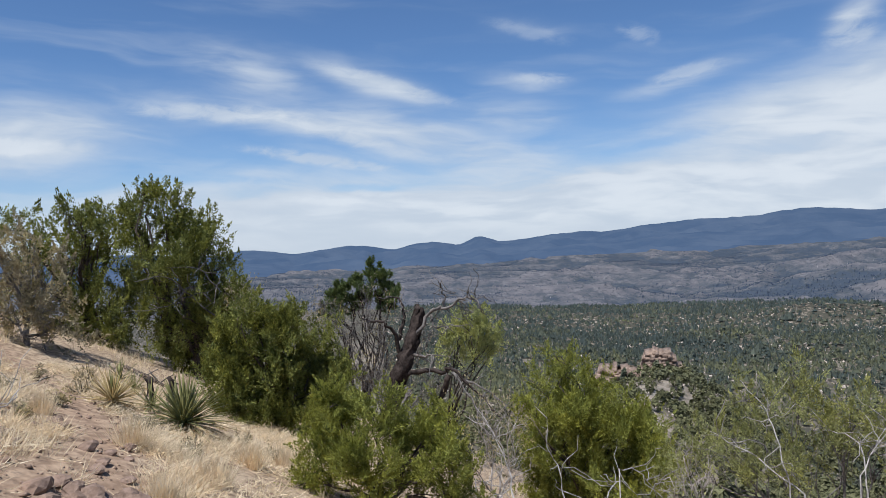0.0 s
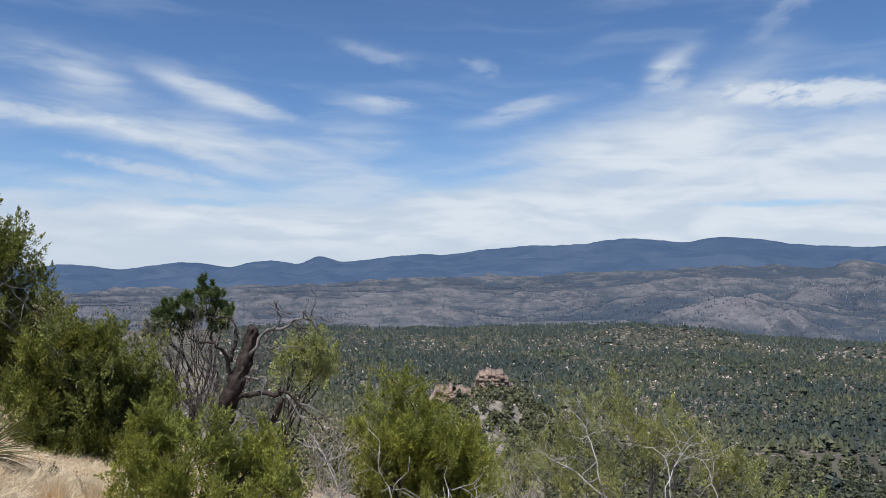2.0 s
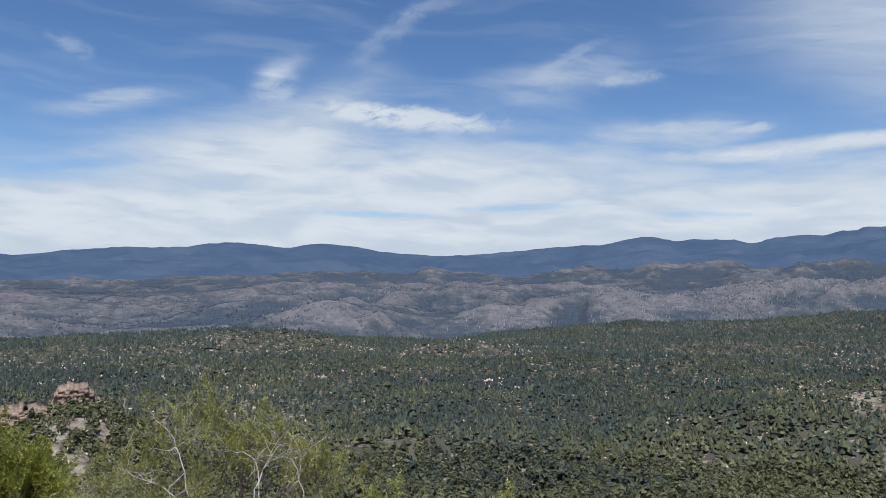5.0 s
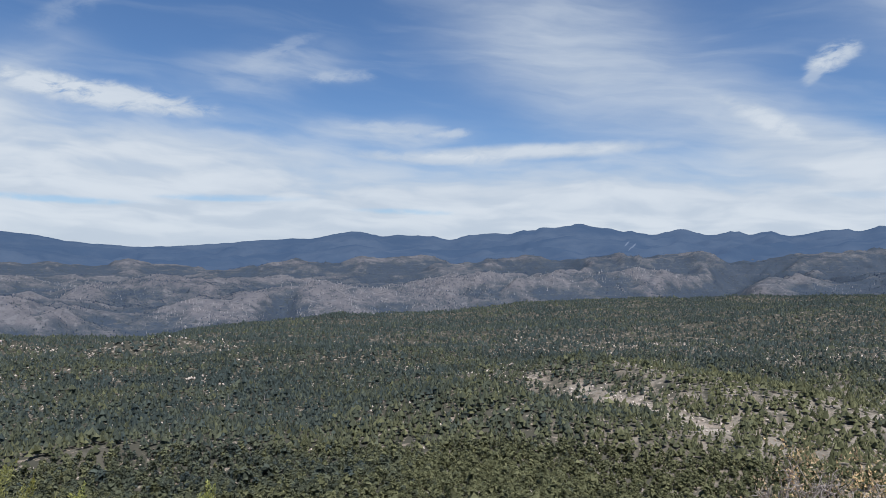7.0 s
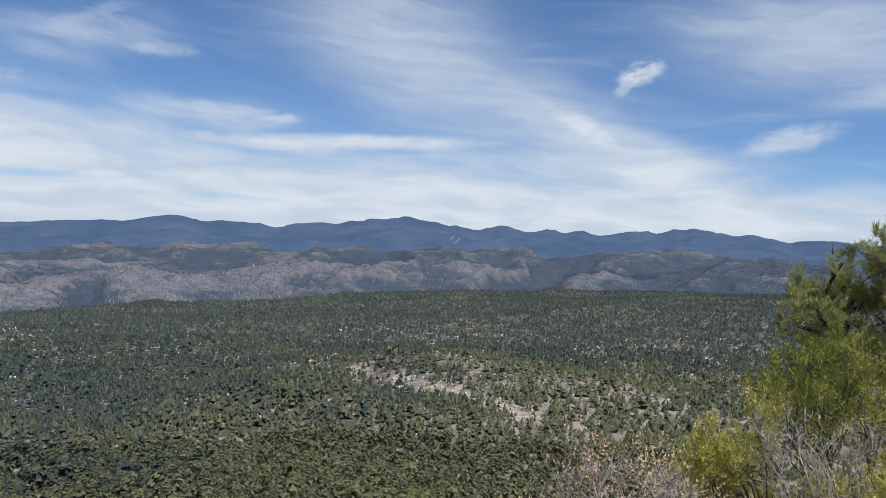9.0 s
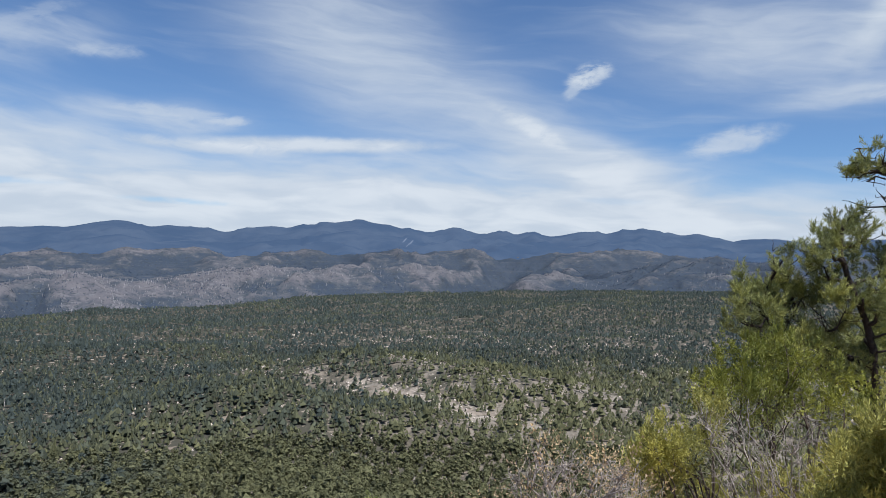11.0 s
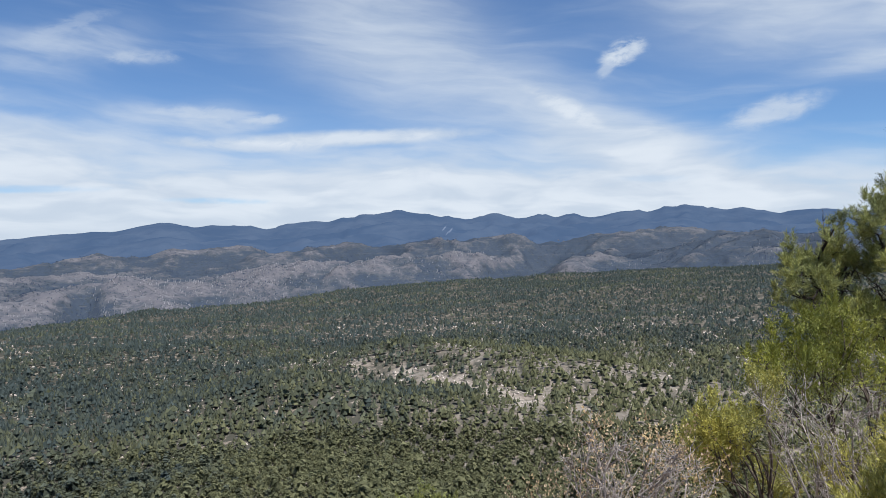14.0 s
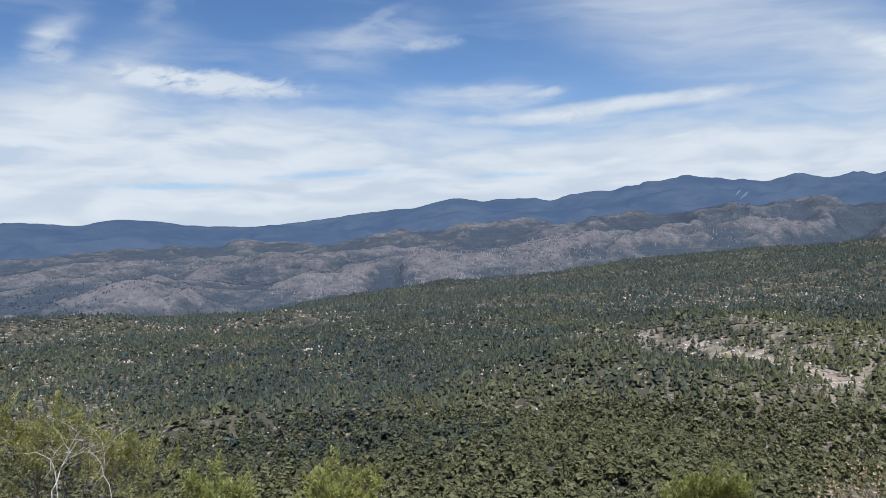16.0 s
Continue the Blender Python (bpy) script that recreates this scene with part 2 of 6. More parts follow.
def leaf_material(name, dark, light, tint=False, through_light=0.34, gloss=(0.6, 0.25), warm=(1.2, 1.12, 0.8)):
    """Foliage: plume by plume and spray by spray its own green; a little sun shines through."""
    m, t, b = shader(name, *gloss)
    f = island(t)
    if not tint:
        tuft = ramp01(t, grain(t, where(t), 5.0, 3, 0.6), 0.3, 0.7)
        f = calc(t, "ADD", calc(t, "MULTIPLY", f, 0.45), calc(t, "MULTIPLY", tuft, 0.55))
    col = mixc(t, f, (*dark, 1), (*light, 1))
    big = grain(t, where(t), 1.7, 2)
    col = mixc(t, ramp01(t, big, 0.35, 0.7), col, mixc(t, 1.0, col, (*warm, 1), "MULTIPLY"))
    if tint:
        # tint leads to a darker, bluer green; in the valley woods it paints haze
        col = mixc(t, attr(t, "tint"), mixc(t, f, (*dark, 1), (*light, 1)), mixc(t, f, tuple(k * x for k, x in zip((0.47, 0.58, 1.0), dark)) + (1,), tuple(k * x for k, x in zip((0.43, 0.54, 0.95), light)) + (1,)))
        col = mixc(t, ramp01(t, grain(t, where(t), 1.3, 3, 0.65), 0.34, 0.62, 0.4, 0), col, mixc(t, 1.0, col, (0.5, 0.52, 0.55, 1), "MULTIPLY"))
    t.links.new(col, b.inputs["Base Color"])
    tr = t.nodes.new("ShaderNodeBsdfTranslucent")
    t.links.new(col, tr.inputs[0])
    mx = t.nodes.new("ShaderNodeMixShader")
    mx.inputs[0].default_value = through_light
    t.links.new(b.outputs[0], mx.inputs[1])
    t.links.new(tr.outputs[0], mx.inputs[2])
    t.links.new(mx.outputs[0], t.nodes["Material Output"].inputs[0])
    return m


def bark_material(name, dark, light, scale=14.0):
    m, t, b = shader(name, 0.9, 0.15)
    p = where(t)
    g = grain(t, p, scale, 5, 0.65)
    g2 = grain(t, p, scale * 0.22, 3)
    col = mixc(t, ramp01(t, g, 0.3, 0.7), (*dark, 1), (*light, 1))
    col = mixc(t, ramp01(t, g2, 0.4, 0.75, 0, 0.5), col, (light[0] * 1.25, light[1] * 1.22, light[2] * 1.2, 1))
    t.links.new(col, b.inputs["Base Color"])
    relief(t, b, g, 0.7, 0.02)
    return m


def ground_material():
    m, t, b = shader("slope_and_valley_soil", 0.95, 0.1)
    p = where(t)
    n1, n2, n3 = grain(t, p, 0.035, 5), grain(t, p, 0.4, 5), grain(t, p, 9.0, 4)
    soil = mixc(t, ramp01(t, n1, 0.35, 0.65), (0.31, 0.26, 0.21, 1), (0.42, 0.37, 0.31, 1))
    soil = mixc(t, ramp01(t, n2, 0.4, 0.7, 0, 0.7), soil, (0.235, 0.18, 0.135, 1))
    # needle litter under the woods, darkened for tree shade; pale stony earth in gaps
    pebble = grain(t, p, 1.1, 4, 0.7)
    soil = mixc(t, ramp01(t, pebble, 0.52, 0.66, 0, 0.6), soil, (0.20, 0.150, 0.112, 1))
    soil = mixc(t, ramp01(t, pebble, 0.44, 0.32, 0, 0.5), soil, (0.50, 0.42, 0.35, 1))
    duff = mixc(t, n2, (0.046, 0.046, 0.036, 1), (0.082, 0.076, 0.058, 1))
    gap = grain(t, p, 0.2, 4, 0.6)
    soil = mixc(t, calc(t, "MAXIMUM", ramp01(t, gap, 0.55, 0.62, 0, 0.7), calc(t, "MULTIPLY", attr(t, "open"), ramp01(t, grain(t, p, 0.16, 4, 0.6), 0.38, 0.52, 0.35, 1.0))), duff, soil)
    litter = mixc(t, ramp01(t, n3, 0.35, 0.65), (0.215, 0.155, 0.106, 1), (0.44, 0.340, 0.238, 1))
    col = mixc(t, attr(t, "close"), soil, litter)
    # trodden reddish-brown earth of the trail
    path = mixc(t, ramp01(t, n3, 0.3, 0.7), (0.21, 0.142, 0.098, 1), (0.37, 0.262, 0.180, 1))
    col = mixc(t, attr(t, "trail"), col, path)
    # burnt hills: scrub and bare mauve-brown earth, distance haze mixed in as blue-grey
    h1, h2, h3 = grain(t, p, 0.0032, 6, 0.6, 0.6), grain(t, p, 0.012, 6, 0.65), grain(t, p, 0.03, 5, 0.65)
    h4 = grain(t, p, 0.11, 3, 0.6)
    h5 = grain(t, p, 0.35, 3, 0.6)
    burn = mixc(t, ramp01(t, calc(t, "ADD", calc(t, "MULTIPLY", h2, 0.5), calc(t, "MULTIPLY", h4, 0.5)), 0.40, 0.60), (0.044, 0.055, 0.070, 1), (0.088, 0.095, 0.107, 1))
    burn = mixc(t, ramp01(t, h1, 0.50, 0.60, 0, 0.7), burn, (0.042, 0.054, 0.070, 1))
    # bare tan crests, hollows darkened for conifers and painted shade, pale ledges along contours
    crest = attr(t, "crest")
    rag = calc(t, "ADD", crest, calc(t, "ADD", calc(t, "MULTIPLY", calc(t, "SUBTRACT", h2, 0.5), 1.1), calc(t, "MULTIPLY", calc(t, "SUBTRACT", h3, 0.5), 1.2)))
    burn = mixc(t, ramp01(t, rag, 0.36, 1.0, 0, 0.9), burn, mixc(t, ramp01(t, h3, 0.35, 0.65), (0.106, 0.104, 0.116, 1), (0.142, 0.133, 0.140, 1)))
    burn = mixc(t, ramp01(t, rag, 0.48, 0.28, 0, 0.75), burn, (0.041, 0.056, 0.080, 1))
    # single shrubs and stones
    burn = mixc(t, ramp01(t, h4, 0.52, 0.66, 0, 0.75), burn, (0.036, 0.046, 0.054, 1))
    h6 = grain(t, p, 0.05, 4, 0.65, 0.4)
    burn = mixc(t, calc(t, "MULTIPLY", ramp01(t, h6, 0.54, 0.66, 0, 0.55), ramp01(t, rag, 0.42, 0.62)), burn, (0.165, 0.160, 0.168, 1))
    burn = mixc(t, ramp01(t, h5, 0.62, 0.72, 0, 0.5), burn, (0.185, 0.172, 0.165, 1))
    sx = t.nodes.new("ShaderNodeSeparateXYZ")
    t.links.new(p, sx.inputs[0])
    lay = calc(t, "FRACT", calc(t, "ADD", calc(t, "MULTIPLY", sx.outputs[2], 0.062), calc(t, "MULTIPLY", h1, 1.3)))
    burn = mixc(t, calc(t, "MULTIPLY", ramp01(t, lay, 0.90, 0.95, 0, 0.35), ramp01(t, h4, 0.45, 0.6)), burn, (0.15, 0.138, 0.135, 1))
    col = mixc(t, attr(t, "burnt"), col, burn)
    t.links.new(col, b.inputs["Base Color"])
    relief(t, b, calc(t, "ADD", n2, calc(t, "MULTIPLY", n3, 0.3)), 0.5, 0.15)
    return m


def mountain_material():
    m, t, b = shader("hazed_conifer_slopes", 1.0, 0.0)
    p = where(t)
    n1, n2 = grain(t, p, 0.0035, 7, 0.62), grain(t, p, 0.02, 4)
    # conifer colours shifted to blue, distance haze painted in
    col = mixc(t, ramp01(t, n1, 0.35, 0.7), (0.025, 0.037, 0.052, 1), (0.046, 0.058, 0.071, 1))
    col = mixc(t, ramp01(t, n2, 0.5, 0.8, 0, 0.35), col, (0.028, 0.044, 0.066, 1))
    # two pale rock slides below the highest summit
    sp = t.nodes.new("ShaderNodeSeparateXYZ")
    t.links.new(p, sp.inputs[0])
    bear = calc(t, "MULTIPLY", calc(t, "ARCTAN2", sp.outputs[0], sp.outputs[1]), 57.2958)
    tall = calc(t, "DIVIDE", sp.outputs[2], calc(t, "SQRT", calc(t, "ADD", calc(t, "MULTIPLY", sp.outputs[0], sp.outputs[0]), calc(t, "MULTIPLY", sp.outputs[1], sp.outputs[1]))))
    tall = calc(t, "MULTIPLY", tall, 57.2958)
    for a0, e0, wide in ((31.05, 1.55, 0.09), (31.55, 1.40, 0.11), (31.3, 1.2, 0.05)):
        u = calc(t, "DIVIDE", calc(t, "SUBTRACT", calc(t, "SUBTRACT", bear, a0), calc(t, "MULTIPLY", calc(t, "SUBTRACT", tall, e0), 0.8)), wide)
        v = calc(t, "DIVIDE", calc(t, "SUBTRACT", tall, e0), 0.24)
        q = calc(t, "ADD", calc(t, "ADD", calc(t, "MULTIPLY", u, u), calc(t, "MULTIPLY", v, v)), calc(t, "MULTIPLY", n2, 1.2))
        col = mixc(t, ramp01(t, q, 1.6, 0.5, 0, 0.7), col, (0.15, 0.165, 0.19, 1))
    t.links.new(col, b.inputs["Base Color"])
    # blue glow standing in for miles of sunlit air in front of the range
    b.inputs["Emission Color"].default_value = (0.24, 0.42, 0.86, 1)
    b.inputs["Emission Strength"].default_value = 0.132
    return m


def rock_material(name, dark, light, band=False):
    m, t, b = shader(name, 0.9, 0.2)
    p = where(t)
    g1, g2 = grain(t, p, 1.2 if not band else 0.12, 5), grain(t, p, 14.0 if not band else 0.8, 5, 0.65)
    col = mixc(t, ramp01(t, g2, 0.3, 0.7), (*dark, 1), (*light, 1))
    col = mixc(t, ramp01(t, g1, 0.45, 0.7, 0, 0.6), col, (light[0] * 1.2, light[1] * 1.15, light[2] * 1.1, 1))
    t.links.new(col, b.inputs["Base Color"])
    relief(t, b, g2, 0.8, 0.03 if not band else 0.12)
    return m


M_GROUND = ground_material()
M_MOUNT = mountain_material()
M_ROCK = rock_material("reddish_volcanic_rock", (0.140, 0.094, 0.070), (0.270, 0.192, 0.148))
M_PALE = rock_material("pale_stone", (0.42, 0.38, 0.32), (0.62, 0.58, 0.50))
M_CLIFF = rock_material("pink_sandstone", (0.125, 0.086, 0.066), (0.325, 0.245, 0.192), True)
M_BOULDER = rock_material("pale_tan_rock", (0.36, 0.305, 0.255), (0.60, 0.525, 0.455), True)
M_BARK = bark_material("juniper_bark", (0.035, 0.027, 0.022), (0.12, 0.095, 0.078))
M_PINE_BARK = bark_material("pinyon_bark", (0.018, 0.014, 0.012), (0.055, 0.043, 0.036))
M_DEAD = bark_material("weathered_deadwood", (0.060, 0.052, 0.047), (0.205, 0.188, 0.176))
M_BLEACHED = bark_material("bleached_twigs", (0.16, 0.145, 0.135), (0.44, 0.415, 0.39))
M_SNAG = bark_material("old_snag_wood", (0.012, 0.009, 0.008), (0.062, 0.048, 0.042), 9.0)
M_TWIG = bark_material("grey_twigs", (0.20, 0.17, 0.15), (0.42, 0.375, 0.34))
M_JUNI = leaf_material("juniper_sprays", (0.042, 0.055, 0.014), (0.285, 0.305, 0.082))
M_JUNI_FRESH = leaf_material("fresh_juniper_sprays", (0.058, 0.074, 0.014), (0.370, 0.388, 0.088))
M_OLIVE = leaf_material("yellow_green_sprays", (0.140, 0.142, 0.036), (0.580, 0.560, 0.190))
M_PINE = leaf_material("pinyon_needles", (0.120, 0.138, 0.045), (0.450, 0.475, 0.190))
M_NEEDLE = leaf_material("green_pine_needles", (0.070, 0.086, 0.030), (0.440, 0.465, 0.185), through_light=0.24)
M_DARK_PINE = leaf_material("dark_pinyon_needles", (0.028, 0.048, 0.018), (0.165, 0.215, 0.082))
M_DRAB = leaf_material("drab_oak_leaves", (0.165, 0.142, 0.088), (0.420, 0.365, 0.240))
M_GREYGREEN = leaf_material("grey_green_leaves", (0.105, 0.120, 0.044), (0.390, 0.400, 0.165))
M_RUST = leaf_material("dry_orange_leaves", (0.38, 0.275, 0.175), (0.66, 0.525, 0.370))
M_GRASS = leaf_material("dry_grass", (0.48, 0.375, 0.240), (0.94, 0.825, 0.620), warm=(1.08, 1.03, 0.95))
M_YUCCA = leaf_material("yucca_leaf", (0.100, 0.112, 0.044), (0.330, 0.330, 0.150), through_light=0.15, warm=(1.1, 1.06, 0.9))
M_YUCCA_DRY = leaf_material("dry_yucca_leaf", (0.30, 0.235, 0.13), (0.56, 0.46, 0.28), through_light=0.15)
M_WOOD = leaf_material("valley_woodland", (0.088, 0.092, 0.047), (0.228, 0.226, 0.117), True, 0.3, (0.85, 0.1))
# hill trees share the hills' blue-grey, haze put into their colour
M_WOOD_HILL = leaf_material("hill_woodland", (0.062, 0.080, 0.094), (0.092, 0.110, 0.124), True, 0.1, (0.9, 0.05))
M_SNAGS_FAR = bark_material("bleached_standing_trunks", (0.22, 0.21, 0.21), (0.36, 0.34, 0.34), 0.5)

# ---------------------------------------------------------------- helpers for meshes


def mesh_np(name, V, F, material, attrs=None, smooth=False):
    """A mesh from arrays of corners and of triangles or quads."""
    V, F = np.asarray(V, np.float32), np.asarray(F, np.int32)
    k = F.shape[1]
    me = bpy.data.meshes.new(name)
    me.vertices.add(len(V))
    me.vertices.foreach_set("co", V.ravel())
    me.loops.add(F.size)
    me.loops.foreach_set("vertex_index", F.ravel())
    me.polygons.add(len(F))
    me.polygons.foreach_set("loop_start", np.arange(0, F.size, k, dtype=np.int32))
    if smooth:
        me.polygons.foreach_set("use_smooth", np.ones(len(F), bool))
    for key, val in (attrs or {}).items():
        a = me.attributes.new(key, "FLOAT", "POINT")
        a.data.foreach_set("value", np.asarray(val, np.float32))
    me.update(calc_edges=True)
    me.materials.append(material)
    return me


def empty(name, place, label, category, group=""):
    o = new(name)
    o.empty_display_size = 0.1
    o.location = place
    return tagged(o, label, category, group)


def piece(name, V, F, material, parent, label="", smooth=False):
    """One part of a thing, given in world places."""
    at = np.array((parent.parent or parent).location)
    o = new(name, mesh_np(name, np.asarray(V) - at, F, material, smooth=smooth))
    o.parent = parent
    return tagged(o, label)


def tube(pts, radii, sides=6):
    """A round, tapering, closed limb along points."""
    pts, radii = np.asarray(pts, float), np.asarray(radii, float)
    t = np.gradient(pts, axis=0)
    t /= np.linalg.norm(t, axis=1)[:, None] + 1e-9
    ref = np.array([0.31, 0.87, 0.38])
    a = np.cross(t, ref)
    a /= np.linalg.norm(a, axis=1)[:, None] + 1e-9
    b = np.cross(t, a)
    ang = np.arange(sides) * 2 * np.pi / sides
    ring = a[:, None] * np.cos(ang)[None, :, None] + b[:, None] * np.sin(ang)[None, :, None]
    V = (pts[:, None] + ring * radii[:, None, None]).reshape(-1, 3)
    n = len(pts)
    i = np.arange(n - 1)[:, None] * sides
    j, j2 = np.arange(sides)[None], (np.arange(sides)[None] + 1) % sides
    q = np.stack([i + j, i + j2, i + sides + j2, i + sides + j], -1).reshape(-1, 4)
    F = np.concatenate([q[:, [0, 1, 2]], q[:, [0, 2, 3]]])
    V = np.concatenate([V, pts[:1], pts[-1:]])
    a0, a1 = len(V) - 2, len(V) - 1
    jj, kk = np.arange(sides), (np.arange(sides) + 1) % sides
    caps = np.concatenate([np.stack([np.full(sides, a0), kk, jj], -1), np.stack([np.full(sides, a1), (n - 1) * sides + jj, (n - 1) * sides + kk], -1)])
    return V, np.concatenate([F, caps])


def joined(meshes):
    Vs, Fs, k = [], [], 0
    for V, F in meshes:
        Vs.append(V)
        Fs.append(F + k)
        k += len(V)
    return np.concatenate(Vs), np.concatenate(Fs)


def unit(v):
    return v / (np.linalg.norm(v, axis=-1, keepdims=True) + 1e-9)


def bent(rng, a, b, n=7, wander=0.08):
    """A crooked line from a to b."""
    a, b = np.asarray(a, float), np.asarray(b, float)
    s = np.linspace(0, 1, n)[:, None]
    L = np.linalg.norm(b - a)
    k = rng.normal(0, wander * L, (n, 3)) * np.sin(np.pi * s) ** 0.7
    k = (k + np.roll(k, 1, 0)) / 2
    k[0] = k[-1] = 0
    return a + (b - a) * s + k


def smooth_line(pts, rng, wander=0.01, n=4):
    """A crooked limb through points."""
    pts = np.asarray(pts, float)
    out = []
    for i in range(len(pts) - 1):
        p0, p1, p2, p3 = pts[max(i - 1, 0)], pts[i], pts[i + 1], pts[min(i + 2, len(pts) - 1)]
        for s in np.arange(n) / n:
            out.append(0.5 * (2 * p1 + (p2 - p0) * s + (2 * p0 - 5 * p1 + 4 * p2 - p3) * s * s + (3 * p1 - p0 - 3 * p2 + p3) * s ** 3))
    out.append(pts[-1])
    out = np.array(out)
    out[1:-1] += rng.normal(0, wander, (len(out) - 2, 3))
    return out


def sprays(P, D, long, wide, rng):
    """Small pointed leaves at P along D."""
    n = len(P)
    side = unit(np.cross(D, rng.normal(size=(n, 3))))
    L = (long * rng.uniform(0.6, 1.3, n))[:, None]
    W = (wide * rng.uniform(0.6, 1.3, n))[:, None]
    V = np.stack([P - side * W * 0.5, P + side * W * 0.5, P + D * L], 1).reshape(-1, 3)
    return V, np.arange(3 * n).reshape(-1, 3)


def blades(P, D, long, wide, rng):
    """Grass: one thin triangle each."""
    n = len(P)
    side = unit(np.cross(D, rng.normal(size=(n, 3)))) * (wide * rng.uniform(0.5, 1.2, n))[:, None]
    tip = P + D * (long * rng.uniform(0.5, 1.3, n))[:, None]
    V = np.stack([P - side * 0.5, P + side * 0.5, tip], 1).reshape(-1, 3)
    return V, np.arange(3 * n).reshape(-1, 3)


def hash01(ix, iy, seed):
    h = (ix * 374761393 + iy * 668265263 + seed * 974711) & 0x7FFFFFFF
    h = ((h ^ (h >> 13)) * 1274126177) & 0x7FFFFFFF
    return ((h ^ (h >> 16)) & 0xFFFF) / 65535.0


def value_noise(x, y, seed=0):
    x, y = np.asarray(x, float), np.asarray(y, float)
    ix, iy = np.floor(x).astype(np.int64), np.floor(y).astype(np.int64)
    fx, fy = x - ix, y - iy
    fx, fy = fx * fx * (3 - 2 * fx), fy * fy * (3 - 2 * fy)
    a, b = hash01(ix, iy, seed), hash01(ix + 1, iy, seed)
    c, d = hash01(ix, iy + 1, seed), hash01(ix + 1, iy + 1, seed)
    return (a + (b - a) * fx) * (1 - fy) + (c + (d - c) * fx) * fy


def fbm(x, y, seed=0, octaves=4, ridged=False):
    out, amp, tot = 0, 1.0, 0
    for o in range(octaves):
        n = value_noise(x * 2 ** o, y * 2 ** o, seed + o)
        if ridged:
            n = 1 - np.abs(2 * n - 1)
        out, tot, amp = out + n * amp, tot + amp, amp * 0.5
    return out / tot


# ---------------------------------------------------------------- the lie of the land
# bearings from the lookout, and the elevation angle of the woodland's far edge
EDGE_AZ = [-60, -45, -34, -24, -18, -12, -4, 4, 8, 18, 24, 36, 48, 56, 80]
EDGE_EL = [-4.4, -4.6, -4.9, -4.6, -4.9, -5.4, -5.5, -4.6, -4.3, -3.8, -3.0, -2.3, -1.7, -1.3, -1.0]
FOOT_AZ = [-70, -44, -20, 0, 20, 40, 60, 80]
FOOT_EL = [-1.4, -1.0, -1.1, -0.5, 0.1, 0.7, 0.4, 0.2]


def edge_far(az):
    return np.interp(az, [-60, -10, 20, 40, 60], [1150, 1100, 1450, 1700, 1700])


def spur(x, y, az0, d0, az1, d1, high, wide):
    """A rounded ridge between two places."""
    a = np.array([math.sin(radians(az0)) * d0, math.cos(radians(az0)) * d0])
    b = np.array([math.sin(radians(az1)) * d1, math.cos(radians(az1)) * d1])
    ab = b - a
    s = np.clip(((x - a[0]) * ab[0] + (y - a[1]) * ab[1]) / (ab @ ab), 0, 1)
    q = np.hypot(x - a[0] - s * ab[0], y - a[1] - s * ab[1])
    return high * np.exp(-(q / wide) ** 2)


# crests of the burnt hills: how steeply their sides fall, then bearing, elevation angle and distance along each crest
RIDGES = [
    (0.36, [(-1.5, -2.9, 1650), (4, -2.2, 1760), (10, -1.6, 1850), (16, -1.25, 1950), (22, -1.0, 2050), (27, -0.7, 2150)]),
    (0.40, [(-20, -5.9, 1210), (-17, -4.6, 1310), (-13.5, -2.75, 1480), (-9.5, -3.7, 1560), (-6, -4.3, 1600)]),
    (0.42, [(-25, -3.5, 1720), (-18, -2.5, 1660), (-15.5, -2.3, 1660), (-11, -2.9, 1760), (-8.5, -3.4, 1800)]),
    (0.30, [(-8, -2.2, 2050), (-4, -1.4, 2120), (1, -1.3, 2150), (5, -1.1, 2250)]),
    (0.34, [(1, -0.7, 2600), (6, -0.05, 2700), (10, 0.2, 2700), (15, 0.45, 2800)]),
    (0.38, [(17, 0.0, 2600), (22, 0.5, 2700), (26, 0.25, 2650), (30, 0.35, 2600)]),
    (0.40, [(24, -1.6, 1900), (28, -1.0, 2050), (32.5, -0.6, 2150), (35.5, -1.2, 2150)]),
    (0.36, [(30, 0.1, 2600), (33.5, 0.7, 2680), (36, 0.95, 2700), (39, 0.5, 2720), (43, 0.85, 2800), (47, 1.1, 2900), (51, 0.9, 2900), (57, 0.7, 2900)]),
    (0.36, [(39, -1.5, 2080), (43, -0.9, 2150), (46, -1.2, 2200)]),
    (0.30, [(47, -0.6, 2250), (52, 0.6, 2300), (58, 1.0, 2300), (70, 0.9, 2300)]),
    (0.25, [(-30, -2.4, 2000), (-24, -1.9, 2100), (-18, -1.4, 2250), (-12, -1.3, 2350)]),
    (0.22, [(-62, -2.6, 1900), (-50, -2.7, 1900), (-44, -2.5, 1950), (-36, -2.1, 2050), (-31, -2.3, 2100)]),
    (0.20, [(-60, -1.6, 2700), (-46, -1.5, 2700), (-37, -1.1, 2800), (-26, -0.9, 2900), (-14, -0.6, 2950), (-4, -0.3, 3000)]),
    (0.30, [(-46, -4.1, 1480), (-41, -3.5, 1560), (-36, -3.5, 1600), (-32, -3.9, 1600)]),
]


